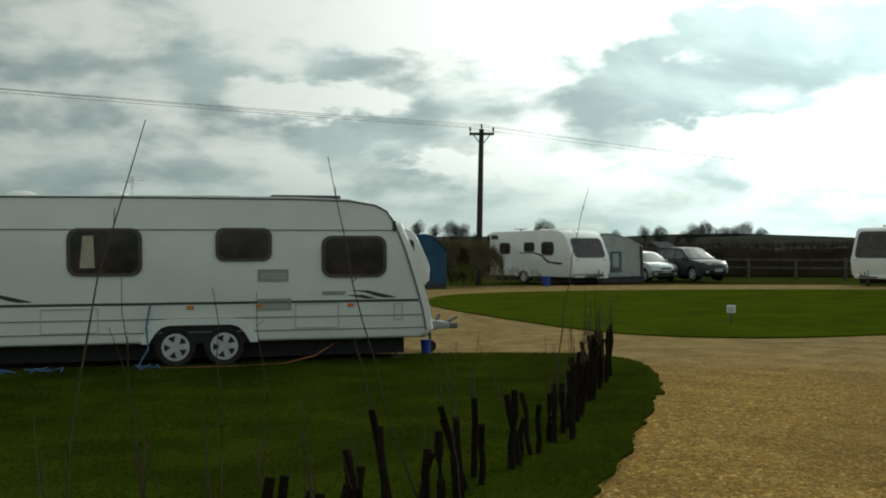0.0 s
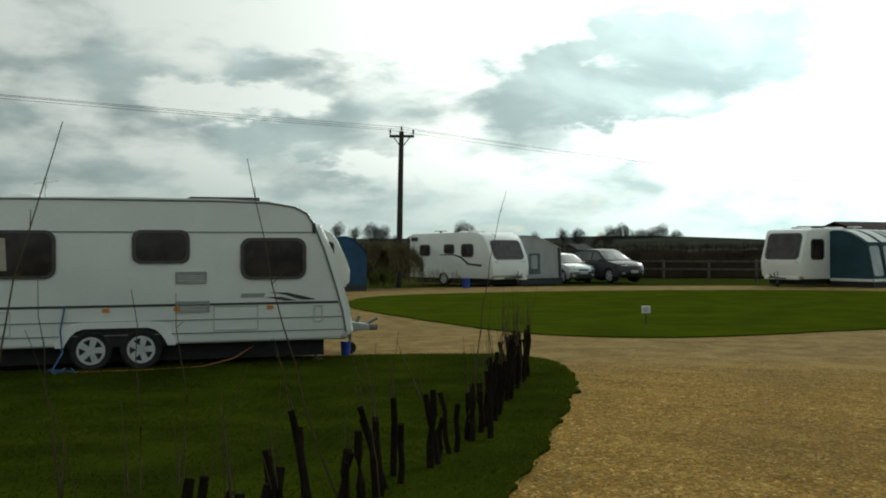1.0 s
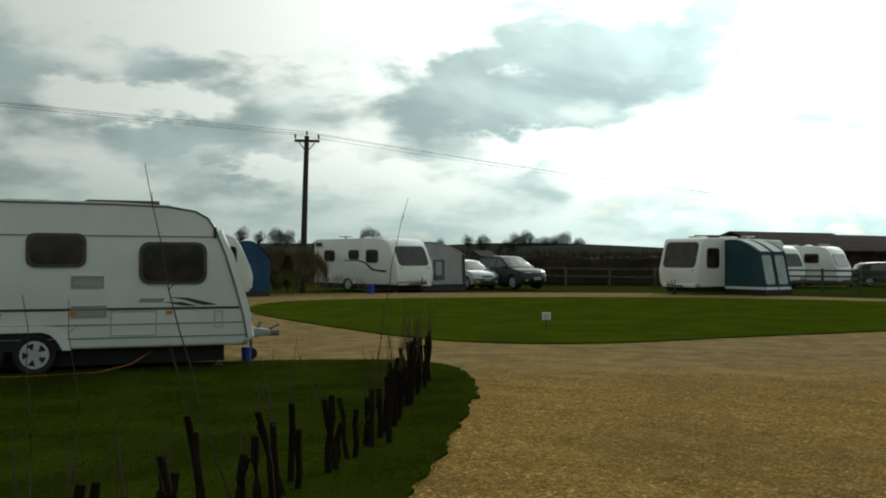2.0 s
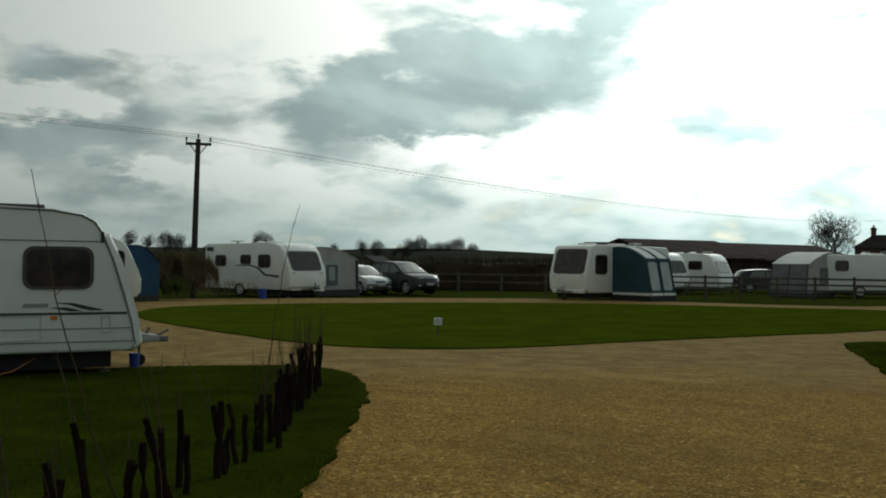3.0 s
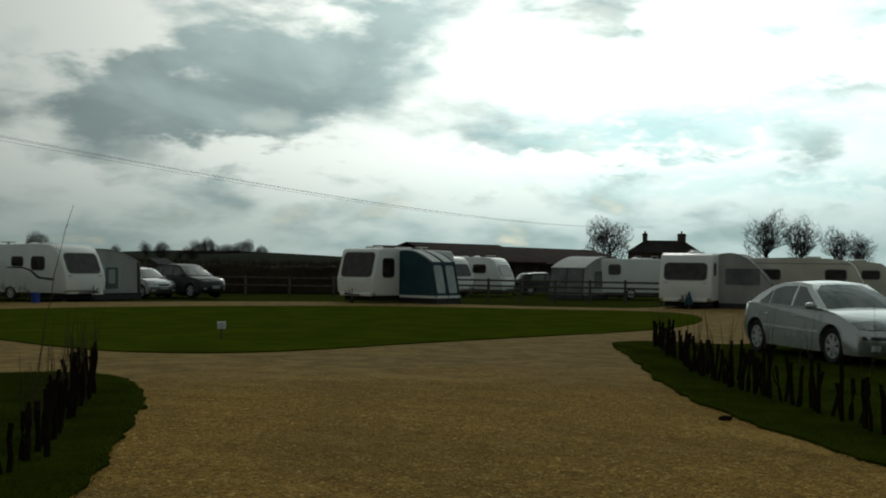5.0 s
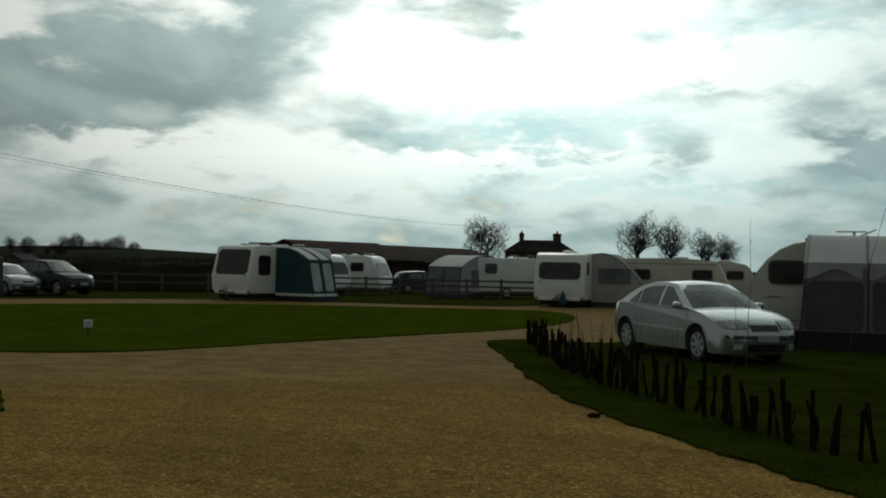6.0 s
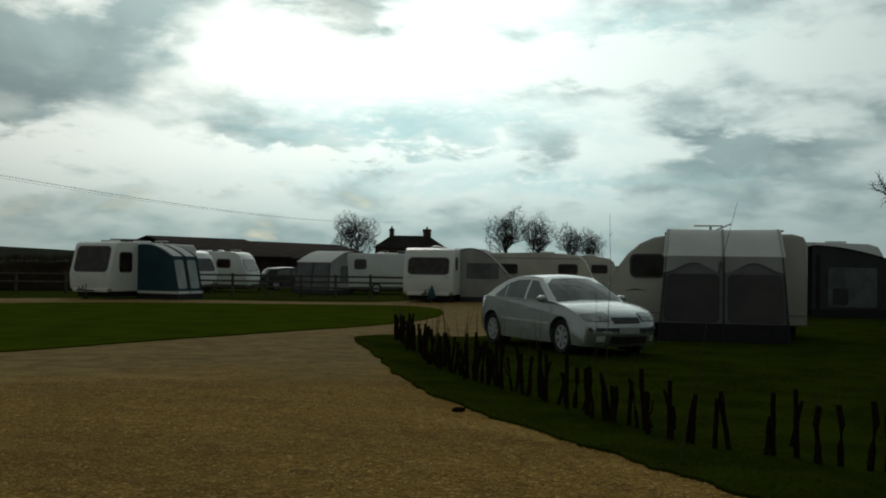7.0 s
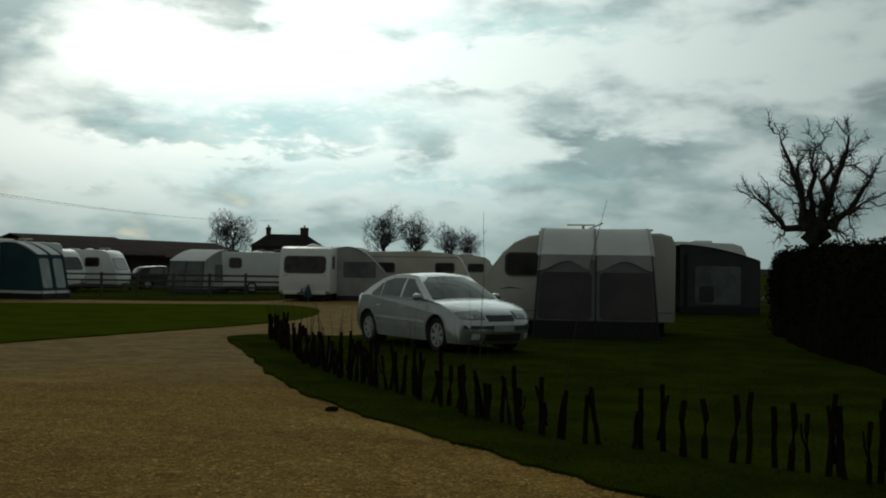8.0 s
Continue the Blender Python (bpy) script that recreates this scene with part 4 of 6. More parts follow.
MB, MC, ME, MA2, MG = (v.matrix_basis.copy() for v in (van_b, van_c, van_e, van_a2, van_g))
MA2 = pose(-1.85, 42.6, 0, 0, 0, -60)
awning(MB @ pose(-3.7, 1.16, 0), 3.0, 3.0, 2.3, 1.72, "grey caravan awning with a clear door panel", CLOTH_WHITE, CLOTH_GREY, band=(0.24, 0.30, TYRE), valance=CLOTH_DARK, slant=0.1,
       front_windows=((0.4, 1.3, 0.8, 1.5, PVC), (1.6, 2.6, 0.8, 1.5, PVC)), gable_windows=((0.55, 1.75, 0.42, 1.66, PVC_LIGHT), (0.75, 1.55, 0.50, 1.50, PVC), (0.95, 1.35, 0.75, 1.40, PVC_LIGHT), (2.78, 2.95, 0.3, 1.78, CLOTH_DARK)), roof_stripes=((0.35, 1.0),))
awning(MC @ pose(-3.62, 1.16, 0), 1.92, 1.85, 2.45, 1.95, "dark teal porch awning with pale window panels", CLOTH_TEAL, CLOTH_TEAL,
       front_windows=((0.18, 0.82, 0.50, 1.80, PVC_LIGHT), (1.10, 1.74, 0.50, 1.80, PVC_LIGHT)), roof_stripes=((0.10, 0.42), (0.58, 0.92)), skirt=TYRE, skirt_h=0.26, slant=0.42, band=(0.26, 0.38, CLOTH_WHITE))
awning(ME @ pose(-5.0, 1.18, 0), 3.2, 2.35, 2.45, 1.15, "grey rounded porch awning with pale piping and dark windows", CLOTH_GREY, CLOTH_GREY, roof_stripes=((0.0, 0.03), (0.97, 1.0)), bulge=0.32, slant=0.25,
       front_windows=((0.3, 1.4, 0.5, 1.05, PVC), (1.7, 2.9, 0.5, 1.05, PVC)), gable_windows=((0.30, 1.85, 1.10, 1.85, PVC),), gable=CLOTH_GREY)
awning(MA2 @ pose(-3.5, 1.13, 0), 3.0, 1.45, 2.15, 1.55, "deep blue rounded porch awning beside a caravan", CLOTH_BLUE, CLOTH_BLUE, bulge=0.22)
# tall black skirt here puts in the shadow below the window bays
awning(MG @ pose(-4.38, 1.12, 0), 3.04, 1.45, 2.58, 2.02, "pale-roofed porch awning with two dark window bays", CLOTH_WHITE, CLOTH_TAUPE,
       front_windows=((0.10, 1.42, 0.50, 1.62, CLOTH_SMOKE), (1.62, 2.94, 0.50, 1.62, CLOTH_SMOKE)), valance=CLOTH_GREY, roof_stripes=((0.0, 0.02), (0.495, 0.515), (0.98, 1.0)), stripe=CLOTH_GREY, bulge=0.24, skirt=TYRE, skirt_h=0.46, slant=0.16, taper=0.2, drop=1.7)
awning(pose(36.4, 51.6, 0, 0, 0, 115), 2.4, 2.5, 2.46, 1.78, "grey frame awning with pale sloping roof", CLOTH_WHITE, CLOTH_TAUPE, gable=CLOTH_GREY, bulge=0.03,
       front_windows=((0.2, 1.05, 0.7, 1.55, PVC), (1.35, 2.2, 0.7, 1.55, PVC)), taper=0.10, slant=0.3, gable_windows=((0.4, 1.4, 0.7, 1.6, PVC),))
awning(pose(37.1, 22.7, 0, 0, 0, -136), 2.5, 2.95, 2.62, 2.05, "dark frame awning with broad glazed end wall", CLOTH_DARK, CLOTH_DARK, gable=CLOTH_DARK, bulge=0.02,
       gable_windows=((0.55, 2.25, 0.42, 1.85, PVC), (0.7, 1.25, 0.5, 1.1, CLOTH_DARK), (0.12, 0.26, 0.3, 2.3, TYRE)), roof_stripes=((0.9, 1.02),), stripe=TYRE, skirt=TYRE, skirt_h=0.34)
caravan(pose(40.3, 21.2, 0, 0, 0, -46) @ Matrix.Scale(1.10, 4), PROF_C, 2.2, "white caravan behind a dark frame awning", wheels=(-3.5,), arch=False, windows=((-1.0, 1.7, 0.8, 0.6),),
        roof_bits=(("hatch", -1.5, 0), ("hatch", -3.2, 0), ("dome", -4.6, 0)))


# ---- cars ----
def loft(bm, pts, place, ws):
    """An outline drawn across the width in slices ws from -1 to 1."""
    sl = [[bm.verts.new(place(u, v, w)) for u, v in pts] for w in ws]
    n = len(pts)
    for a, b in zip(sl, sl[1:]):
        for i in range(n):
            bm.faces.new((a[i], b[i], b[(i + 1) % n], a[(i + 1) % n]))
    bm.faces.new(sl[0])
    bm.faces.new(sl[-1][::-1])
    return bm


SALOON = dict(wb=1.377, r=0.325, half=0.89, sill=0.20, belt=0.93, roof=1.475, cab_low=0.79, cab_top=0.57,
              back=[(-2.30, 0.34), (-2.36, 0.52), (-2.33, 0.74), (-2.26, 0.98), (-2.05, 1.045), (-1.75, 1.05)],
              hood=[(0.98, 1.02), (1.45, 0.955), (1.90, 0.855), (2.16, 0.755), (2.28, 0.64), (2.36, 0.52), (2.35, 0.32), (2.24, 0.19)],
              cabin=[(-1.92, 1.00), (-1.60, 1.20), (-1.22, 1.375), (-0.75, 1.455), (-0.15, 1.475), (0.24, 1.44), (0.64, 1.26), (1.14, 0.965)],
              windows=[[(0.88, 0.985), (0.32, 1.32), (0.14, 1.375), (-0.10, 1.395), (-0.10, 0.985)],
                       [(-0.20, 0.985), (-0.20, 1.395), (-0.65, 1.385), (-0.98, 1.31), (-0.98, 0.99)], [(-1.04, 0.99), (-1.04, 1.285), (-1.25, 1.20), (-1.52, 1.03)]],
              screen=((1.10, 0.985), (0.64, 1.26), (0.33, 1.40)), rear=((-1.85, 1.045), (-1.60, 1.20), (-1.27, 1.352)), lamp=((2.02, 0.81), (2.16, 0.755), (2.27, 0.65)), grille=((2.19, 0.728), (2.295, 0.615)),
              strip=((2.345, 0.535), (2.362, 0.475)), intake=((2.36, 0.385), (2.32, 0.26)))
HATCH = dict(wb=1.27, r=0.31, half=0.85, sill=0.20, belt=0.93, roof=1.50, cab_low=0.77, cab_top=0.57,
             back=[(-1.95, 0.34), (-2.0, 0.55), (-1.97, 0.90), (-1.90, 1.02)],
             hood=[(1.10, 1.0), (1.50, 0.93), (1.80, 0.82), (1.93, 0.68), (1.99, 0.52), (1.98, 0.34), (1.88, 0.22)],
             cabin=[(-1.93, 0.98), (-1.70, 1.36), (-1.50, 1.44), (-0.6, 1.50), (0.0, 1.50), (0.30, 1.44), (1.20, 0.96)],
             windows=[[(0.92, 0.985), (0.26, 1.36), (-0.16, 1.40), (-0.16, 0.985)], [(-0.25, 0.985), (-0.25, 1.40), (-1.0, 1.38), (-1.3, 1.1), (-1.3, 0.99)]],
             screen=((1.14, 0.995), (0.38, 1.40)), rear=((-1.91, 1.05), (-1.72, 1.34)), lamp=((1.70, 0.86), (1.92, 0.68)), grille=((1.93, 0.69), (1.96, 0.60)),
             strip=((1.975, 0.54), (1.99, 0.48)), intake=((1.99, 0.42), (1.95, 0.30)))
SUV = dict(wb=1.32, r=0.36, half=0.92, sill=0.30, belt=1.06, roof=1.70, cab_low=0.82, cab_top=0.62,
           back=[(-2.15, 0.42), (-2.22, 0.65), (-2.18, 1.0), (-2.10, 1.12)],
           hood=[(1.02, 1.13), (1.55, 1.06), (2.00, 0.97), (2.16, 0.82), (2.24, 0.62), (2.22, 0.42), (2.10, 0.32)],
           cabin=[(-2.13, 1.10), (-1.88, 1.50), (-1.70, 1.62), (-0.8, 1.70), (-0.1, 1.70), (0.20, 1.64), (1.12, 1.10)],
           windows=[[(0.82, 1.12), (0.16, 1.54), (-0.14, 1.58), (-0.14, 1.12)], [(-0.24, 1.12), (-0.24, 1.58), (-0.98, 1.57), (-1.0, 1.12)], [(-1.08, 1.13), (-1.06, 1.56), (-1.55, 1.50), (-1.72, 1.16)]],
           screen=((1.06, 1.14), (0.28, 1.60)), rear=((-2.10, 1.18), (-1.92, 1.48)), lamp=((1.86, 1.005), (2.14, 0.85)), grille=((2.15, 0.86), (2.20, 0.72)),
           strip=((2.225, 0.62), (2.24, 0.54)), intake=((2.24, 0.52), (2.18, 0.40)))


def car(m, spec, paint, label, tailgate=False):
    top = thing("car", m, label, "car", "parked cars")
    wb, r, half, sill, belt = spec["wb"], spec["r"], spec["half"], spec["sill"], spec["belt"]
    ra = r + 0.065

    def low(u, v, w):
        t = max(0.0, (abs(u) - wb - 0.30) / 0.70)
        hw = half - 0.07 * max(0.0, (v - 0.62) / 0.4) - 0.05 * max(0.0, (0.5 - v) / 0.3)
        crown = -0.045 * w * w if v > belt - 0.2 else 0.0
        return (u - math.copysign(0.27 * min(t, 1.3) * abs(w) ** 4, u), w * hw * (1 - 0.16 * t * t), v + crown)

    def cab(u, v, w):
        k = min(1.0, max(0.0, (v - belt) / (spec["roof"] - belt)))
        hw = spec["cab_low"] + (spec["cab_top"] - spec["cab_low"]) * k ** 1.25
        end = 0.10 * abs(w) ** 3 * (1 if u > 0.3 else -1 if u < -1.2 else 0)
        return (u - end, w * hw, v - 0.035 * w * w * k)

    def arch(xc):
        return [(xc + ra * math.cos(a), r + ra * math.sin(a)) for a in [radians(-18 + 216 * k / 14) for k in range(15)]]
    lowline = [(wb + ra, sill)] + arch(wb)[1:-1] + [(wb - ra, sill), (-wb + ra, sill)] + arch(-wb)[1:-1] + [(-wb - ra, sill + 0.03)]
    pts = spec["back"] + spec["hood"] + lowline
    ws = (-1, -0.96, -0.86, -0.6, -0.25, 0.25, 0.6, 0.86, 0.96, 1)
    bm = bmesh.new()
    loft(bm, pts, low, ws)
    body = part("body", bm, paint, top, smooth=50)
    bm = bmesh.new()
    loft(bm, spec["cabin"], cab, (-1, -0.97, -0.85, -0.4, 0, 0.4, 0.85, 0.97, 1))
    part("cabin", bm, paint, top, smooth=40)

    def patch(name, *args, off=0.012, parent=top, label="", nu=8):
        """A thin panel over part of the skin: points of its outline, then from and to across the width, material, skin."""
        *pts, w0, w1, mat_p, fn = args
        d = Vector((pts[-1][0] - pts[0][0], pts[-1][1] - pts[0][1]))
        nrm = Vector((d.y, -d.x)).normalized()
        if nrm.x * pts[0][0] < 0:
            nrm = -nrm

        def on(v):
            k = min(int(v * (len(pts) - 1)), len(pts) - 2)
            f = v * (len(pts) - 1) - k
            return pts[k][0] + (pts[k + 1][0] - pts[k][0]) * f, pts[k][1] + (pts[k + 1][1] - pts[k][1]) * f
        b = bmesh.new()
        for o in (off, off - 0.02):
            sheet(b, lambda u, v: Vector(fn(*on(v), w0 + (w1 - w0) * u)) + Vector((nrm.x, 0, nrm.y)) * o, nu, 4)
        return part(name, b, mat_p, parent, label)
    patch("windscreen", *spec["screen"], -0.93, 0.93, CARGLASS, cab, label="sky-reflecting windscreen")
    if not tailgate:
        patch("rear_window", *spec["rear"], -0.85, 0.85, CARGLASS, cab)
    for s in (-1, 1):
        for poly in spec["windows"]:
            b = bmesh.new()
            prism(b, poly, 0.0, 0.010, lambda u, v, w: Vector(cab(u, v, s)) + Vector((0, s * w, 0)))
            part("side_window", b, CARGLASS, top)
        patch("headlamp", *spec["lamp"], s * 0.44, s * 0.98, HEADLAMP, low, label="clear headlamp")
        patch("lamp_reflector", (spec["lamp"][-2][0] * 0.6 + spec["lamp"][-1][0] * 0.4, spec["lamp"][-2][1] * 0.6 + spec["lamp"][-1][1] * 0.4), spec["lamp"][-1], s * 0.72, s * 0.86, LENS, low, off=0.016)
        patch("tail_lamp", spec["back"][2], spec["back"][3], s * 0.62, s * 0.95, AMBER, low, label="red and amber tail lamp")
        patch("fog_lamp", (spec["intake"][0][0], spec["intake"][0][1]), (spec["intake"][1][0], spec["intake"][1][1] + 0.03), s * 0.66, s * 0.84, LENS, low)
        b = bmesh.new()
        x0 = spec["windows"][0][0][0] - 0.12
        box(b, x0 - 0.10, x0 + 0.08, *sorted((s * (half - 0.06), s * (half + 0.09))), belt + 0.02, belt + 0.15, 0.045)
        part("door_mirror", b, paint, top)
        for x in (spec["windows"][0][-1][0] - 0.045, -wb + 0.22, spec["windows"][0][0][0] + 0.10):
            b = bmesh.new()
            prism(b, [(x - 0.006, sill + 0.14), (x + 0.006, sill + 0.14), (x + 0.006, belt - 0.01), (x - 0.006, belt - 0.01)], 0.0, 0.004, lambda u, v, w: Vector(low(u, v, s)) + Vector((0, s * w, 0)))
            part("door_gap", b, DARKTRIM, top)
        for x in (spec["windows"][0][-1][0] + 0.06, -wb + 0.34):
            b = bmesh.new()
            yy = s * (half - 0.055)
            box(b, x, x + 0.17, yy - 0.03, yy + 0.03, belt - 0.15, belt - 0.115, 0.012)
            part("door_handle", b, paint, top)
        # on silver cars the moulding is white, a painted highlight along its edge
        b = bmesh.new()
        prism(b, [(-wb + ra + 0.04, 0.56), (wb - ra - 0.04, 0.54), (wb - ra - 0.04, 0.58), (-wb + ra + 0.04, 0.60)], 0.0, 0.015, lambda u, v, w: Vector(low(u, v, s)) + Vector((0, s * w, 0)))
        part("side_moulding", b, MOULDING_GLINT if paint is SILVER else paint, top)
        for x in (wb, -wb):
            b = bmesh.new()
            prism(b, [(x + (ra + 0.0) * math.cos(2 * math.pi * k / 20), r + ra * math.sin(2 * math.pi * k / 20)) for k in range(20)], -0.30, -0.20, lambda u, v, w: (u, s * (half + w), max(v, 0.06)))
            part("wheel_well", b, TYRE, top)
            wheel(top, x, s * (half - 0.13), s, r=r, w=0.20, spokes=7 if spec is SALOON else 5, rim=0.68, spoke=0.09)
    patch("grille", *spec["grille"], -0.36, 0.36, DARKTRIM, low, off=0.014, label="black oval grille")
    patch("grille_rim", spec["grille"][0], (spec["grille"][0][0] + 0.012, spec["grille"][0][1] - 0.018), -0.38, 0.38, CHROME, low, off=0.02)
    patch("bumper_strip", *spec["strip"], -0.97, 0.97, DARKTRIM, low, off=0.014)
    patch("air_intake", *spec["intake"], -0.52, 0.52, DARKTRIM, low, off=0.010)
    plate = patch("number_plate", (spec["strip"][0][0], spec["strip"][0][1] + 0.01), (spec["strip"][1][0], spec["strip"][1][1] - 0.05), -0.29, 0.29, SHADED_PLATE, low, off=0.026, label="pale plate greyed for shade, with a darker bar")
    patch("plate_bar", (spec["strip"][0][0], spec["strip"][0][1] - 0.008), (spec["strip"][1][0], spec["strip"][1][1] - 0.032), -0.25, 0.25, GRP_GREY, low, off=0.030, parent=plate)
    b = bmesh.new()
    box(b, -wb - 0.3, wb + 0.3, -half * 0.72, half * 0.72, sill - 0.03, sill + 0.22)
    part("underbody", b, TYRE, top)
    if tailgate:
        b = bmesh.new()
        prism(b, [(-1.62, 1.66), (-2.45, 1.98), (-2.72, 1.86), (-2.70, 1.82), (-2.42, 1.90), (-1.66, 1.60)], -0.60, 0.60, lambda u, v, w: (u, w, v), 0.02, 1)
        part("tailgate", b, TYRE, top, "raised tailgate")
    return top


car(pose(16.78, 15.50, 0.02, 0, 0, -104.5) @ Matrix.Scale(1.055, 4), SALOON, SILVER, "silver saloon car parked on the lawn")
car(pose(10.25, 54.9, 0, 0, 0, -66), HATCH, SILVER, "pale silver hatchback parked beside a grey awning")
car(pose(12.55, 54.7, 0, 0, 0, -64), SUV, GREYPAINT, "dark grey off-road car with raised tailgate", tailgate=True)
car(pose(37.6, 60.6, -0.05, 0, 0, -12), HATCH, BLACKPAINT, "black hatchback parked behind the rail fence")


# ---- electricity pole and wires ----
pole = thing("utility_pole", pose(1.60, 48.5, -0.05), "dark creosoted wooden electricity pole with crossarm", "pole")
bm = bmesh.new()
tube(bm, [(0, 0, 0), (0.05, 0, 2.5), (0.10, 0, 5.0), (0.15, 0, 7.1)], [0.15, 0.14, 0.125, 0.11], 10)
part("post", bm, POLEWOOD, pole)
bm = bmesh.new()
box(bm, -0.40, 0.72, -0.06, 0.06, 6.82, 6.94, 0.01)
part("crossarm", bm, POLEWOOD, pole)
for s in (-1, 1):
    bm = bmesh.new()
    bar(bm, (0.145, -0.08, 6.35), (0.16 + s * 0.38, -0.08, 6.84), 0.025, n=6)
    part("brace", bm, STEEL, pole)
TIPS = []
for x, z0 in ((-0.36, 6.94), (0.155, 7.08), (0.68, 6.94)):
    bm = bmesh.new()
    bar(bm, (x, 0, z0), (x, 0, z0 + 0.10), 0.018, n=6)
    for k in range(3):
        bar(bm, (x, 0, z0 + 0.08 + 0.055 * k), (x, 0, z0 + 0.13 + 0.055 * k), 0.055, 0.035, n=10)
    part("insulator", bm, CERAMIC, pole)
    TIPS.append(Vector((1.60 + x, 48.5, z0 + 0.16)))
for k, tip in enumerate(TIPS):
    for far, sag in ((Vector((-46 + k * 0.2, 25.5 - k * 0.5, 8.8)), 0.25), (Vector((96 + k * 0.4, 128 - k * 0.6, 8.0)), 1.3)):
        bm = bmesh.new()
        pts = [tip.lerp(far, i / 24) - Vector((0, 0, 4 * sag * (i / 24) * (1 - i / 24))) for i in range(25)]
        tube(bm, pts, 0.008 if far.x < 0 else 0.007, 4)
        solo("overhead_wire", bm, DARKTRIM, "thin dark overhead wire strung from the pole", "wire", "overhead wires")

# ---- small sign on the oval lawn ----
sign = thing("lawn_sign", pose(6.25, 23.3, 0.02, 0, 0, -8), "small white notice on a short stake in the lawn", "sign")
bm = bmesh.new()
box(bm, -0.015, 0.015, -0.01, 0.012, 0.0, 0.40)
part("stake", bm, TIMBER, sign)
bm = bmesh.new()
box(bm, -0.095, 0.095, -0.028, -0.012, 0.26, 0.43, 0.006)
face = part("board", bm, SIGNWHITE, sign)
for z, w in ((0.385, 0.06), (0.345, 0.07), (0.305, 0.05)):
    bm = bmesh.new()
    box(bm, -w, w, -0.0315, -0.026, z - 0.009, z + 0.009)
    part("writing_bar", bm, GRP_GREY, face)


# ---- fences ----
def rail_fence(p0, p1, height, label, rails=3, gap=1.8):
    p0, p1 = Vector((*p0, 0)), Vector((*p1, 0))
    d = p1 - p0
    n = max(2, round(d.length / gap))
    top = thing("rail_fence", Matrix.Translation(p0) @ Matrix.Rotation(math.atan2(d.y, d.x), 4, "Z"), label, "fence", "timber rail fences")
    for i in range(n + 1):
        x = d.length * i / n
        bm = bmesh.new()
        box(bm, x - 0.06, x + 0.06, -0.06, 0.06, -0.1, height + random.uniform(-0.02, 0.05), 0.01)
        part("post", bm, TIMBER, top)
    for k in range(rails):
        z = height - 0.10 - k * (height - 0.25) / rails
        for i in range(n):
            bm = bmesh.new()
            a, b = d.length * i / n, d.length * (i + 1) / n
            box(bm, a + 0.01, b - 0.01, -0.085, -0.055, z - 0.05 + random.uniform(-0.01, 0.01), z + 0.05, 0.006)
            part("rail", bm, TIMBER, top)
    return top


rail_fence((25.0, 52.6), (35.4, 42.3), 1.15, "weathered timber post and rail fence", 3)
rail_fence((35.4, 42.3), (41.5, 47.0), 1.15, "weathered timber post and rail fence behind a caravan", 3)
rail_fence((12.5, 61.5), (25.0, 52.6), 1.1, "weathered timber fence before a brown thicket", 2, 2.4)


# ---- willow stakes ----
def along(pts, step, jitter):
    """Points along a path, unevenly spaced, with the way along it."""
    out, carry = [], 0.0
    for (ax, ay), (bx, by) in zip(pts, pts[1:]):
        ln = math.hypot(bx - ax, by - ay)
        while carry < ln:
            f = carry / ln
            out.append((ax + (bx - ax) * f + random.gauss(0, jitter), ay + (by - ay) * f + random.gauss(0, jitter)))
            carry += step * random.choice((0.45, 0.7, 0.9, 1.1, 1.35))
        carry -= ln
    return out


def stake_mesh(seed, h):
    rnd = random.Random(seed)
    bm = bmesh.new()
    bx, by, r = rnd.gauss(0, 0.025), rnd.gauss(0, 0.025), rnd.uniform(0.020, 0.031)
    pts = [(0, 0, -0.12), (bx * 0.5, by, h * 0.35), (bx + rnd.gauss(0, 0.008), by * 0.6, h * 0.7), (bx * 0.4, by * 1.2, h)]
    tube(bm, pts, [r * 1.1, r, r * rnd.uniform(0.85, 1.1), r * rnd.uniform(0.85, 1.0)], 7)
    if rnd.random() < 0.15:
        z = h * rnd.uniform(0.3, 0.6)
        tube(bm, [(bx, by, z), (bx + rnd.gauss(0, 0.05), by + 0.04, z + 0.07), (bx + rnd.gauss(0, 0.06), by + 0.05, z + rnd.uniform(0.12, 0.3))], [r * 0.6, r * 0.5, r * 0.4], 5)
    if rnd.random() < 0.12:
        bar(bm, (bx * 0.4 - 0.05, by, h * 0.2), (bx * 0.4 + 0.06, by, h * 0.85), r * 0.7, r * 0.6, 6)
    return finish("willow_stake", bm, BARK)


STAKES = [stake_mesh(s, h) for s, h in enumerate((0.42, 0.48, 0.52, 0.55, 0.58, 0.60, 0.64, 0.70, 0.54, 0.50, 0.62, 0.57))]
TIPS_OF = (0.42, 0.48, 0.52, 0.55, 0.58, 0.60, 0.64, 0.70, 0.54, 0.50, 0.62, 0.57)
WEST = [(2.32, 14.9), (2.21, 14.2), (1.77, 12.5), (1.44, 11.1), (1.04, 9.5), (0.65, 8.5), (0.25, 7.7), (-0.14, 6.6), (-0.44, 6.1), (-0.68, 5.4), (-0.95, 4.8), (-1.4, 4.1), (-2.2, 3.4)]
EAST = [(15.4, 19.4), (14.03, 17.3), (12.6, 14.9), (11.5, 12.9), (10.8, 11.4), (10.4, 10.1), (9.9, 8.8), (9.5, 7.8), (9.2, 7.1), (8.9, 6.2), (8.95, 5.5), (9.0, 4.8), (9.05, 4.1), (9.1, 3.5), (9.0, 2.9), (8.9, 2.0)]
random.seed(11)


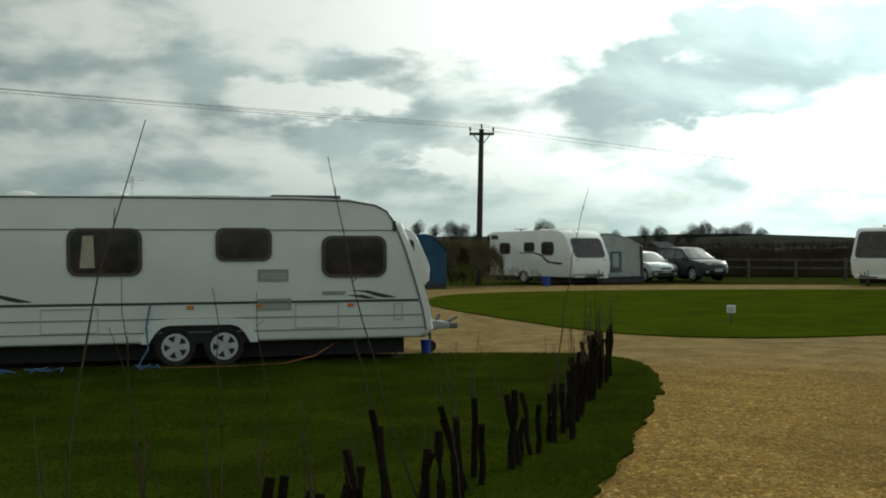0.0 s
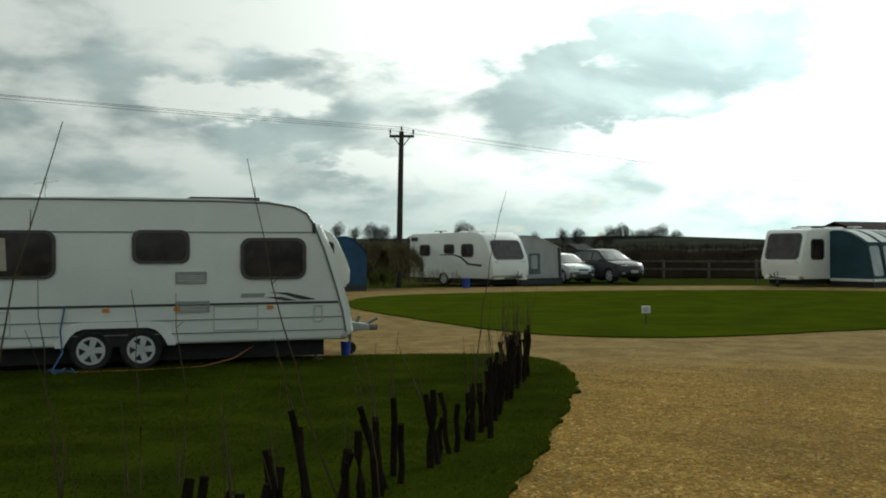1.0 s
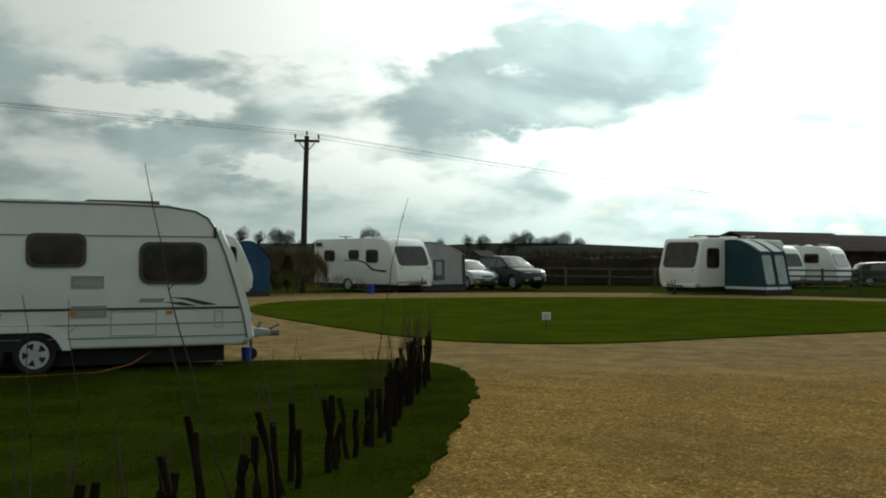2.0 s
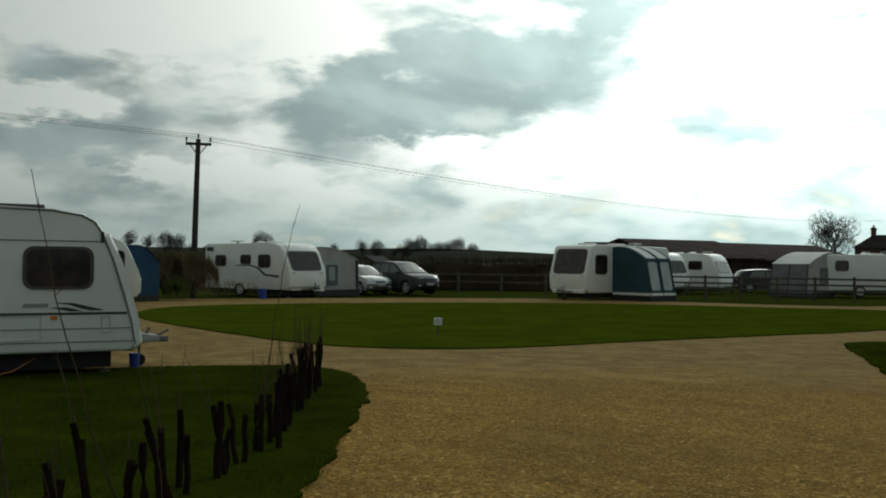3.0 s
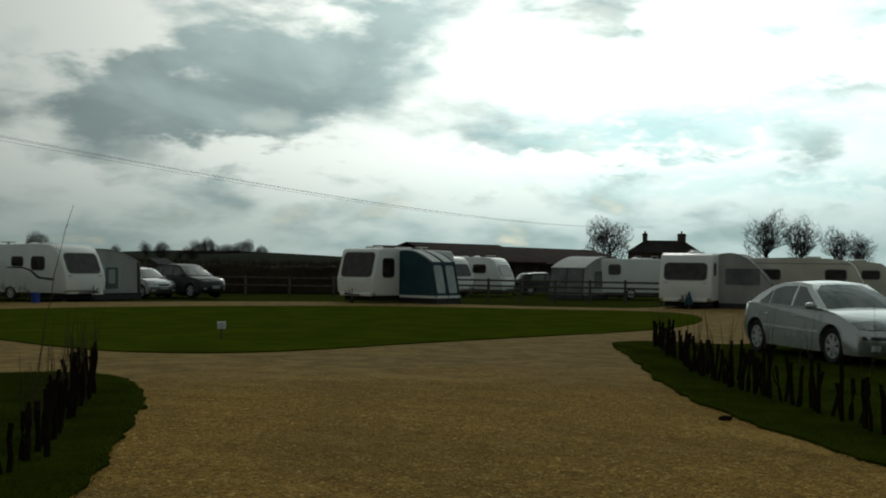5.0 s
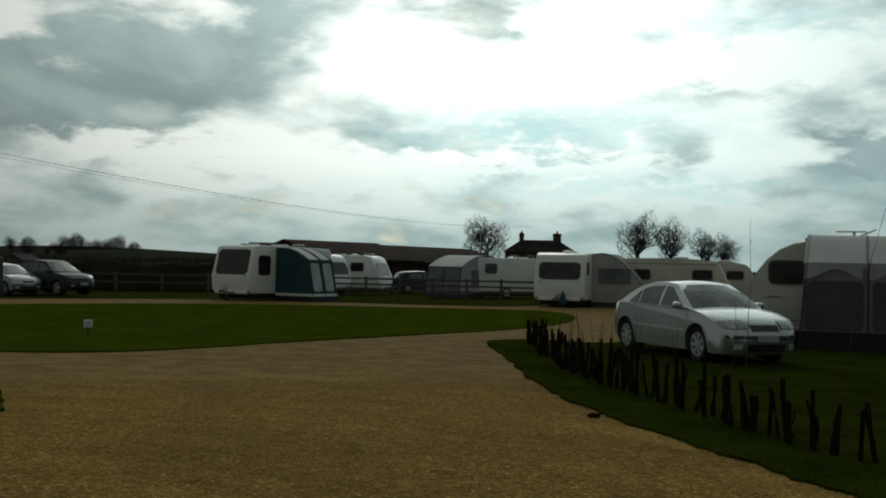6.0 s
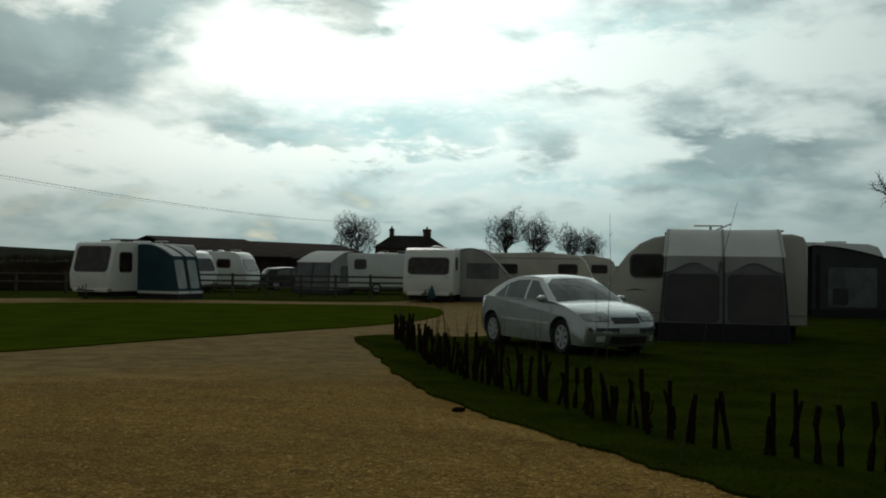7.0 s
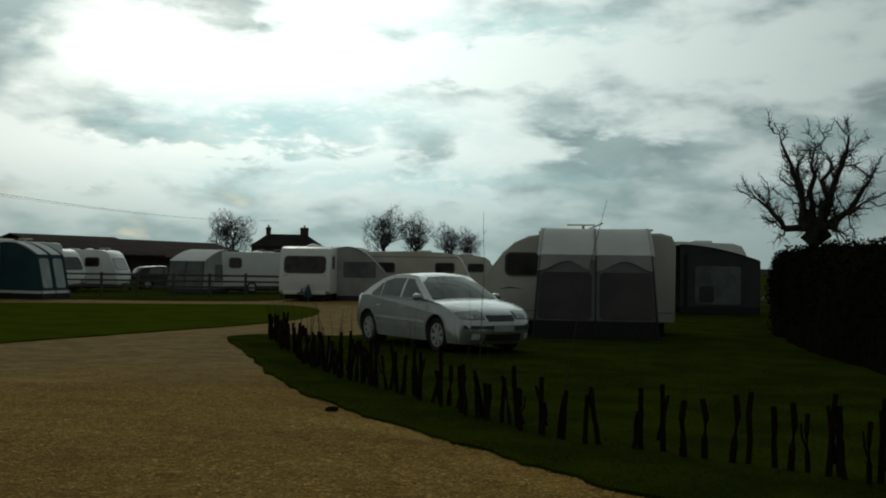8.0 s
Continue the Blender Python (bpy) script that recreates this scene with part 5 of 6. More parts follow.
def shoot_mesh(seed, h):
    """One thin upright willow shoot."""
    rnd = random.Random(seed)
    bm = bmesh.new()
    lx, ly = rnd.gauss(0, 0.10) * h, rnd.gauss(0, 0.10) * h
    tube(bm, [(0, 0, 0), (lx * 0.4, ly * 0.4, h * 0.5), (lx, ly, h)], [0.004, 0.003, 0.0015], 4)
    return finish("shoot", bm, TWIG)


SHOOTS = [shoot_mesh(100 + k, 0.15 + 0.05 * k) for k in range(10)]
for path, step, group in ((WEST, 0.225, "willow stakes of the first lawn"), (EAST, 0.165, "willow stakes of the car's lawn")):
    for x, y in along(path, step, 0.05):
        k = random.randrange(len(STAKES))
        if path is WEST and y > 11.5 and random.random() < 0.5:
            k = random.choice((6, 7, 10))
        ob = new("willow_stake", STAKES[k])
        lean = 9 if random.random() < 0.25 else 3.5
        ob.matrix_basis = pose(x, y, 0.0, random.gauss(0, lean), random.gauss(0, lean), random.uniform(0, 360)) @ Matrix.Diagonal((1, 1, random.uniform(0.88, 1.12), 1))
        tagged(ob, "dark rough-cut willow stake stuck upright in the lawn edge", "stake", group)
        if random.random() < (0.75 if path is WEST else 0.22):
            for _ in range(random.randrange(1, 5)):
                sh = new("shoot", random.choice(SHOOTS))
                sh.parent = ob
                sh.matrix_basis = pose(random.gauss(0, 0.015), random.gauss(0, 0.015), TIPS_OF[k] - 0.03, 0, 0, random.uniform(0, 360))


def whip(p0, p1, bow, r, side=0):
    """A tall thin willow shoot, bowed, with a few side twigs."""
    p0, p1 = Vector(p0), Vector(p1)
    rnd = random.Random(int(p0.x * 1000) + int(p1.z * 100))
    bm = bmesh.new()
    N = 9
    d = p1 - p0
    across = Vector((d.z, 0, -d.x)).normalized() * bow
    pts = [p0.lerp(p1, i / N) + across * math.sin(math.pi * i / N) + Vector((rnd.gauss(0, 0.008), 0, 0)) for i in range(N + 1)]
    r *= 0.75
    tube(bm, pts, [r * (1 - 0.7 * i / N) for i in range(N + 1)], 5)
    for _ in range(side):
        i = rnd.randrange(4, N)
        q = pts[i]
        tip = q + Vector((rnd.gauss(0, 0.03), rnd.gauss(0, 0.03), rnd.uniform(0.03, 0.09)))
        bar(bm, q, tip, r * 0.4, r * 0.2, 4)
    return solo("willow_shoot", bm, TWIG, "tall thin bare willow shoot rising from the stakes", "plant", "tall willow shoots")


whip((-1.86, 5.2, 0.0), (-1.44, 5.2, 2.34), -0.10, 0.011, 3)
whip((-0.10, 6.6, 0.0), (-0.69, 6.6, 2.28), -0.07, 0.010, 4)
whip((-1.42, 5.4, 0.0), (-1.62, 5.4, 1.57), -0.03, 0.008, 2)
whip((-1.16, 5.3, 0.0), (-1.13, 5.3, 1.52), 0.05, 0.008, 2)
whip((-0.95, 5.3, 0.0), (-0.93, 5.3, 1.50), 0.06, 0.007, 2)
whip((-1.20, 5.0, 0.0), (-1.55, 5.0, 1.35), 0.02, 0.006, 1)
whip((1.25, 12.0, 0.0), (1.62, 12.0, 2.38), -0.06, 0.011, 3)
whip((0.1, 6.3, 0.0), (0.02, 6.3, 1.02), 0.02, 0.007, 3)
whip((9.35, 7.6, 0.0), (9.40, 7.57, 2.35), 0.03, 0.008, 2)
whip((7.95, 5.45, 0.0), (8.41, 5.2, 2.35), -0.05, 0.008, 2)
whip((9.55, 7.9, 0.0), (9.52, 7.9, 1.5), 0.03, 0.006, 1)
whip((9.5, 7.2, 0.0), (9.46, 7.2, 1.2), 0.02, 0.006, 1)
for k in range(16):
    y = random.uniform(10.5, 14.4)
    x = 0.55 + (y - 8.4) * 0.28 + random.gauss(0, 0.10)
    whip((x, y, 0), (x + random.gauss(0, 0.10), y, random.uniform(0.75, 1.25)), random.gauss(0, 0.02), 0.006, 2)
for k in range(12):
    f = random.random()
    x, y = 14.6 - 3.0 * f + random.gauss(0, 0.1), 18.2 - 5.2 * f
    whip((x, y, 0), (x + random.gauss(0, 0.08), y, random.uniform(0.7, 1.1)), random.gauss(0, 0.02), 0.007, 2)


# ---- trees ----
def oval_crown(seed, trunk_h, mid_z, rx, rz, count, twig, lean=0.45, shell=0.5, power=0.46, r_split=0.05, ragged=0.25, sprigs=0):
    """A bare tree whose branches reach a cloud of twig ends by short, fairly straight ways; limbs thicken with what they bear."""
    rng = np.random.default_rng(seed)
    d = rng.normal(size=(count, 3))
    d /= np.linalg.norm(d, axis=1)[:, None]
    lobes = rng.normal(size=(9, 3))
    lobes /= np.linalg.norm(lobes, axis=1)[:, None]
    bulge = 1 - ragged + ragged * 1.6 * np.clip((d @ lobes.T).max(axis=1), 0, 1) ** 3
    r = rng.uniform(0.08, 1, count) ** shell * bulge
    pts = d * r[:, None] * np.array([rx, rx, rz]) + np.array([0, 0, mid_z])
    pts = pts[pts[:, 2] > trunk_h * 0.75]
    base = np.array([0, 0, trunk_h])
    pts = pts[np.argsort(np.linalg.norm(pts - base, axis=1))]
    n = len(pts) + 5
    pos, way, up = np.zeros((n, 3)), np.zeros(n), np.full(n, -1)
    for k in range(5):
        pos[k] = (0.05 * math.sin(k * 1.7), 0.05 * math.cos(k * 2.1), -0.2 + (trunk_h + 0.2) * k / 4)
        up[k], way[k] = k - 1, 0.0
    for k, p in enumerate(pts, 5):
        gap = np.linalg.norm(pos[4:k] - p, axis=1)
        back = np.maximum(0, pos[4:k, 2] - p[2]) * 0.6
        i = int(np.argmin(gap + lean * way[4:k] + back)) + 4
        pos[k], up[k], way[k] = p, i, way[i] + gap[i - 4]
    load = np.ones(n)
    for k in range(n - 1, 0, -1):
        load[up[k]] += load[k]
    rad = twig * load ** power
    big, small = bmesh.new(), bmesh.new()
    for k in range(1, n):
        a, b = Vector(pos[up[k]]), Vector(pos[k])
        heavy = rad[k] > r_split
        ra = rad[up[k]] if load[up[k]] < load[k] * 1.6 else rad[k] * 1.12
        if k < 5:
            ra, rb = rad[4] * (1.35 - 0.08 * (k - 1)), rad[4] * (1.35 - 0.08 * k)
        else:
            rb = rad[k] * 0.9
        bow = (a + b) / 2 + Vector(rng.normal(size=3)) * (b - a).length * 0.05
        tube(big if heavy else small, [a, bow, b], [ra, (ra + rb) / 2, rb], 7 if heavy else 3, heavy)
    ends = [k for k in range(5, n) if load[k] < 5]
    for k in ends:
        way_out = (Vector(pos[k]) - Vector(pos[up[k]])).normalized()
        for _ in range(sprigs):
            q = Vector(pos[k]).lerp(Vector(pos[up[k]]), rng.uniform(0, 0.8))
            tip = q + (way_out * 0.6 + Vector(rng.normal(size=3)) * 0.55) * rng.uniform(0.15, 0.42)
            tube(small, [q, tip], [twig * 0.75, twig * 0.5], 3, False)
    return big, small


def bare_tree(m, label, mat_t=BRANCH, mat_c=BRANCH, **kw):
    big, small = oval_crown(**kw)
    top = thing("tree", m, label, "tree", "bare trees")
    part("trunk", big, mat_t, top)
    part("crown", small, mat_c, top, "fine bare twigs", smooth=0)
    return top


def gnarled_tree(m, label, limbs, seed):
    """An old pollarded tree: a short trunk, a few thick kinked limbs, crooked boughs and a haze of twigs."""
    rnd = random.Random(seed)
    top = thing("tree", m, label, "tree", "bare trees")
    big, small = bmesh.new(), bmesh.new()

    def crooked(a, b, n, kink):
        """A kinked way from a to b."""
        pts = [Vector(a)]
        for k in range(1, n):
            p = Vector(a).lerp(Vector(b), k / n)
            p.z += 0.10 * (Vector(b) - Vector(a)).length * math.sin(math.pi * k / n) * -0.4
            pts.append(p + Vector((rnd.gauss(0, 1), rnd.gauss(0, 1), rnd.gauss(0, 1))) * kink)
        return pts + [Vector(b)]

    def outward(way, spread):
        return (way.normalized() + Vector((rnd.gauss(0, spread), rnd.gauss(0, spread), rnd.gauss(0.15, spread)))).normalized()

    def twigs(pts, count, reach):
        for _ in range(count):
            k = rnd.randrange(len(pts) - 1)
            q = pts[k].lerp(pts[k + 1], rnd.random())
            d = outward(pts[k + 1] - pts[k], 0.8) * reach * rnd.uniform(0.5, 1.3)
            mid = q + d * 0.5 + Vector((rnd.gauss(0, 0.05), rnd.gauss(0, 0.05), 0.04))
            tube(small, [q, mid, q + d], [0.012, 0.009, 0.006], 3, False)
    tube(big, [(0, 0, -0.2), (0.06, 0, 1.2), (-0.05, 0.05, 2.4), (0.02, 0, 3.5)], [0.50, 0.44, 0.40, 0.34], 12)
    for tip in limbs:
        pts = crooked((rnd.gauss(0, 0.08), rnd.gauss(0, 0.08), rnd.uniform(3.0, 3.5)), tip, 7, 0.17)
        tube(big, pts, [0.24 - 0.026 * k for k in range(8)], 8)
        for k in range(2, 8):
            for _ in range(2):
                d = outward(pts[k] - pts[k - 1], 0.65) * rnd.uniform(0.6, 1.4)
                bough = crooked(pts[k], pts[k] + d, 4, 0.08)
                tube(big, bough, [0.070 - 0.005 * k, 0.055 - 0.004 * k, 0.040 - 0.002 * k, 0.030, 0.018], 5)
                twigs(bough, 12, 0.45)
                for _ in range(3):
                    q = bough[rnd.randrange(1, 5)]
                    spray = crooked(q, q + outward(d, 0.7) * rnd.uniform(0.35, 0.8), 3, 0.05)
                    tube(small, spray, [0.024, 0.019, 0.014, 0.009], 4, False)
                    twigs(spray, 5, 0.35)
    part("trunk", big, BRANCH, top)
    part("crown", small, BRANCH, top, "fine bare twigs", smooth=0)
    return top


gnarled_tree(pose(48.3, 21.9, 0, 0, 0, -60), "big gnarled bare tree behind the dark hedge",
             ((-2.5, 0.3, 5.1), (-1.5, -0.5, 7.7), (0.1, 0.8, 7.5), (1.5, -0.3, 7.9), (2.6, 0.4, 6.1), (2.0, -1.0, 4.8), (-0.6, 1.8, 6.9), (0.5, -1.8, 6.8)), 8)
proto = bare_tree(pose(102.6, 147.4, 0) @ Matrix.Scale(1.35, 4), "round bare tree beside a tiled house", HAZE_BRANCH, HAZE_BRANCH, seed=21, trunk_h=1.9, mid_z=4.9, rx=3.0, rz=2.7, count=2200, twig=0.0100, ragged=0.42, lean=0.40, power=0.41, shell=0.55, r_split=0.09, sprigs=5)
slim = bare_tree(pose(78.9, 84.3, 0) @ Matrix.Scale(1.27, 4), "slender bare tree behind the caravans", HAZE_BRANCH, HAZE_BRANCH, seed=33, trunk_h=1.7, mid_z=4.1, rx=1.6, rz=2.2, count=1500, twig=0.0078, lean=0.42, power=0.42, ragged=0.50, shell=0.60, r_split=0.07, sprigs=4)


def again(src, x, y, s, turn, label):
    ob = copy_thing(src, pose(x, y, 0, 0, 0, turn))
    ob.scale = (s, s, s)
    return tagged(ob, label)


again(slim, 85.2, 85.9, 1.22, 70, "slender bare tree behind the caravans")
again(slim, 95.6, 90.7, 1.10, 130, "slender bare tree behind the caravans")
again(slim, 97.4, 89.2, 1.02, 210, "slender bare tree behind the caravans")
again(proto, 62.0, 118.0, 0.55, 20, "low bare tree behind the barns")
random.seed(5)
for k, (x, y, z, s, src) in enumerate(((-7.2, 300, 3.0, 0.85, slim), (-2.3, 300, 3.0, 0.72, slim), (2.6, 300, 3.0, 0.68, proto), (5.5, 300, 3.0, 0.62, proto), (9.0, 300, 3.0, 0.45, slim), (23.2, 250, 2.2, 0.68, proto), (27, 255, 2.2, 0.3, proto),
                                       (45.1, 280, 2.6, 0.55, slim), (40.0, 280, 2.6, 0.42, slim), (52.5, 280, 2.6, 0.66, slim), (56.4, 280, 2.6, 0.55, proto), (61.3, 280, 2.6, 0.42, slim), (64.5, 280, 2.6, 0.38, proto),
                                       (13.5, 300, 3.0, 0.36, proto), (17.5, 300, 3.0, 0.32, proto), (-13, 300, 3.0, 0.42, proto))):
    ob = again(src, x, y, s * 1.45, k * 67, "far bare tree on the hill's hedge line")
    ob.location.z = z - 1.4
for k, (x, s) in enumerate(((79, 0.52), (83, 0.72), (87.5, 0.80), (91.5, 0.62), (95.5, 0.66), (100, 0.78), (103.5, 0.60), (106, 0.42))):
    ob = again(proto, x, 350 + k % 3 * 3, s * 1.5, k * 51, "tree of a dark copse on the hill")
    ob.location.z = 1.2


# ---- hedges and bushes ----
def hedge(path, width, height, count, label, core, leaf, size, seed, category="hedge", shaggy=0.25, twiggy=False, name="hedge"):
    """A shaggy hedge: an uneven core under a coat of small leaves or twigs."""
    rnd = random.Random(seed)
    top = thing(name, pose(path[0][0], path[0][1], 0), label, category)
    ox, oy = path[0]
    pts = [(x - ox, y - oy) for x, y in path]
    lens = [math.hypot(b[0] - a[0], b[1] - a[1]) for a, b in zip(pts, pts[1:])]
    total = sum(lens)

    def spot(t):
        t = min(max(t, 0.0), 0.9999) * total
        for (a, b), ln in zip(zip(pts, pts[1:]), lens):
            if t <= ln:
                f = t / ln
                d = Vector((b[0] - a[0], b[1] - a[1], 0)).normalized()
                return Vector((a[0] + (b[0] - a[0]) * f, a[1] + (b[1] - a[1]) * f, 0)), d
            t -= ln
        return Vector((*pts[-1], 0)), d

    def skin(t, a, grow_by=0.0):
        c, d = spot(t)
        nrm = Vector((-d.y, d.x, 0))
        end = min(1.0, min(t, 1 - t) * total / (width * 0.5) + 0.02) ** 0.5
        ca, sa = math.cos(math.pi * a), math.sin(math.pi * a)
        px, pz = math.copysign(abs(ca) ** 0.55, ca), sa ** 0.45 if sa > 0 else 0
        n = noise.noise(Vector((c.x * 0.9 + seed, c.y * 0.9, px * 1.5 + pz * 2))) * shaggy + noise.noise(Vector((c.x * 3 + seed, c.y * 3, px * 4 + pz * 5))) * shaggy * 0.4
        k = 1 + n + grow_by
        return c + nrm * px * width / 2 * end * k + Vector((0, 0, pz * height * (0.35 + 0.65 * end) * (1 + n * 0.5 + grow_by * 0.5)))
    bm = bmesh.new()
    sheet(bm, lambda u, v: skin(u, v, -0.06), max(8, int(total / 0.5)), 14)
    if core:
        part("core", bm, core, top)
    else:
        bm.free()
    verts, faces = [], []
    for _ in range(count):
        p = skin(rnd.random(), rnd.random(), rnd.uniform(-0.10, 0.06))
        if twiggy:
            d = Vector((rnd.gauss(0, 0.35), rnd.gauss(0, 0.35), 1)).normalized() * size * rnd.uniform(3, 9)
            w = Vector((rnd.gauss(0, 1), rnd.gauss(0, 1), 0)).normalized() * size * 0.22
            quad = [p - w, p + w, p + d]
        else:
            u = Vector((rnd.gauss(0, 1), rnd.gauss(0, 1), rnd.gauss(0, 1))).normalized() * size * rnd.uniform(0.6, 1.4)
            v = u.cross(Vector((rnd.gauss(0, 1), rnd.gauss(0, 1), rnd.gauss(0, 1)))).normalized() * size * 0.5
            quad = [p - u, p + v, p + u, p - v]
        i = len(verts)
        verts += [tuple(q) for q in quad]
        faces.append(tuple(range(i, i + len(quad))))
    me = bpy.data.meshes.new("leaf_cover")
    me.from_pydata(verts, [], faces)
    me.materials.append(leaf)
    ob = new("twig_cover" if twiggy else "leaf_cover", me)
    ob.parent = top
    tagged(ob, kind="stuff")
    return top


hedge([(34.6, 15.5), (28.0, 12.45), (21.55, 8.05), (18.2, 5.0), (16.0, 0.5), (15.0, -6)], 2.2, 2.28, 26000, "tall dense dark evergreen hedge beside the lawn", HEDGE_SHADE, HEDGE, 0.045, 3, shaggy=0.16)
hedge([(-40, 60), (-8, 66), (12, 66), (20, 64), (27, 62), (40, 74)], 3.2, 1.75, 26000, "long brown leafless boundary hedge", THICKET, THICKET, 0.07, 4, shaggy=0.22, twiggy=True)
hedge([(-0.7, 47.6), (0.9, 46.9), (2.6, 47.4)], 1.8, 1.7, 4200, "brown twiggy bush in front of a caravan", None, BUSHTWIG, 0.06, 6, "bush", 0.4, True, "bush")
hedge([(1.6, 46.2), (3.0, 46.3), (4.3, 46.9)], 0.9, 0.6, 420, "low brown twiggy shrub beside a caravan", None, BUSHTWIG, 0.04, 7, "bush", 0.5, True, "bush")
hedge([(0.3, 46.0), (0.8, 45.8), (1.3, 46.0)], 0.8, 0.6, 900, "low yellow-green shrub below a bush", None, SHRUB, 0.06, 8, "bush", 0.4, True, "shrub")


# ---- hill, barns, house ----
def ridge(x):
    pts = ((-500, 9), (-150, 8.2), (-20, 6.6), (60, 6.0), (110, 7.4), (140, 6.2), (186, 2.6), (230, 1.2), (420, 1.0), (700, 3.0))
    for (ax, az), (bx, bz) in zip(pts, pts[1:]):
        if ax <= x <= bx:
            f = (x - ax) / (bx - ax)
            return az + (bz - az) * f * f * (3 - 2 * f)
    return pts[0][1] if x < pts[0][0] else pts[-1][1]


bm = bmesh.new()
sheet(bm, lambda u, v: (-500 + 1200 * u, 150 + 750 * v, -0.06 + ridge(-500 + 1200 * u) * math.sin(math.pi * min(v / 0.95, 1.0)) ** 1.2 + 0.15 * math.sin(u * 90)), 120, 16)
solo("hill", bm, HILL, "low dark hill of fields behind the campsite", "hill", kind="structure")


def barn(p0, p1, width, eave, top_z, label):
    p0, p1 = Vector((*p0, 0)), Vector((*p1, 0))
    d = p1 - p0
    m = Matrix.Translation(p0) @ Matrix.Rotation(math.atan2(d.y, d.x), 4, "Z")
    ob = thing("barn", m, label, "barn", "dark barns")
    ln = d.length
    bm = bmesh.new()
    prism(bm, [(0, -0.1), (width, -0.1), (width, eave), (width / 2, top_z - 0.12), (0, eave)], 0, ln, lambda u, v, w: (w, u, v))
    part("wall", bm, SHEETING, ob)
    bm = bmesh.new()
    prism(bm, [(-0.4, eave - 0.2), (width / 2, top_z), (width + 0.4, eave - 0.2), (width + 0.4, eave - 0.08), (width / 2, top_z + 0.12), (-0.4, eave - 0.08)], -0.4, ln + 0.4, lambda u, v, w: (w, u, v))
    roof = part("roof", bm, SHEETING, ob, "dark sheeted roof")
    for k in range(int(ln / 1.5)):
        bm = bmesh.new()
        x = 0.7 + k * 1.5
        box(bm, x - 0.03, x + 0.03, -0.05, -0.01, 0, eave - 0.1)
        part("cladding_rib", bm, SHEETING, ob)
    return ob


barn((31.3, 73.6), (36.9, 71.7), 9, 2.5, 3.25, "long low dark barn behind the caravans")
barn((36.6, 72.2), (46.0, 75.2), 10, 2.3, 3.55, "dark sheeted barn with a shallow roof")
barn((45.0, 75.6), (61.0, 82.6), 10, 2.2, 3.45, "dark sheeted barn further back")

house = thing("house", pose(117.0, 161.9, 0, 0, 0, math.degrees(math.atan2(-8.2, 11.2))), "brick house with hipped tiled roof and two chimneys", "house")
bm = bmesh.new()
box(bm, 0.4, 13.5, 0.4, 8.6, -0.1, 4.9)
wall = part("wall", bm, BRICK, house)
bm = bmesh.new()
v = [bm.verts.new(p) for p in ((0, 0, 4.8), (13.9, 0, 4.8), (13.9, 9, 4.8), (0, 9, 4.8), (3.4, 4.5, 7.2), (10.5, 4.5, 7.2))]
for f in ((0, 1, 5, 4), (1, 2, 5), (2, 3, 4, 5), (3, 0, 4), (3, 2, 1, 0)):
    bm.faces.new([v[i] for i in f])
roof = part("roof", bm, ROOFTILE, house, "dark tiled hipped roof")
for x, w in ((3.5, 0.45), (10.2, 0.75)):
    bm = bmesh.new()
    box(bm, x - w, x + w, 4.1, 4.9, 6.4, 8.5)
    box(bm, x - w - 0.1, x + w + 0.1, 4.0, 5.0, 8.1, 8.3)
    ch = part("chimney", bm, BRICK, roof)
    bm = bmesh.new()
    bar(bm, (x, 4.5, 8.5), (x, 4.5, 8.95), 0.18, 0.14, 8)
    part("chimney_pot", bm, BRICK, roof)
for x in (2.2, 5.2, 8.4, 11.4):
    bm = bmesh.new()
    box(bm, x - 0.6, x + 0.6, 0.33, 0.42, 3.0, 4.2)
    win = part("window", bm, GRP, house)
    bm = bmesh.new()
    box(bm, x - 0.5, x + 0.5, 0.30, 0.36, 3.1, 4.1)
    part("pane", bm, CARGLASS, win)


# ---- small things by the long caravan ----
MA = pose(-0.725, 17.41, 0, 0, 0, 15.5) @ Matrix.Scale(0.967, 4)


def on_a(name, bm, mat_n, label, category):
    return solo(name, bm, mat_n, label, category, m=MA.copy())


def fix_a(name, bm, mat_n, label=""):
    return part(name, bm, mat_n, van_a, label)


for x in (-2.95 + 0.52, -1.25 + 0.22, -3.45):
    bm = bmesh.new()
    prism(bm, round_rect(0.10, 0.05, 0.015, 2, x, 0.83), 0.0, 0.022, at_side(1.15, -1))
    fix_a("side_marker", bm, AMBER, "amber side marker lamp")
bm = bmesh.new()
prism(bm, [(-1.48, 0.985), (-1.12, 0.985), (-1.10, 1.045), (-1.46, 1.045)], 0.0, 0.005, at_side(1.15, -1))
fix_a("name_bar", bm, GRP_GREY, "grey lettering bar")
bm = bmesh.new()
prism(bm, round_rect(0.045, 0.17, 0.02, 3, -0.335, 2.05), 0.0, 0.03, at_side(1.15, -1))
fix_a("grab_handle", bm, DARKTRIM, "black grab handle")
bm = bmesh.new()
tube(bm, [(-1.05, -1.15, 2.435), (-0.64, -1.155, 2.375), (-0.45, -1.16, 2.28), (-0.33, -1.163, 2.10), (-0.17, -1.165, 1.71), (-0.01, -1.165, 1.21), (0.12, -1.165, 0.75), (0.18, -1.165, 0.42)], 0.016, 6)
fix_a("awning_rail", bm, SEAM, "grey edge rail")
bm = bmesh.new()
tube(bm, [(-1.05, -1.15, 2.435), (-1.8, -1.15, 2.455), (-4.0, -1.15, 2.46), (-6.6, -1.15, 2.45), (-7.0, -1.15, 2.38)], 0.016, 6)
fix_a("gutter_rail", bm, SEAM, "dark roof-edge rail")
bm = bmesh.new()
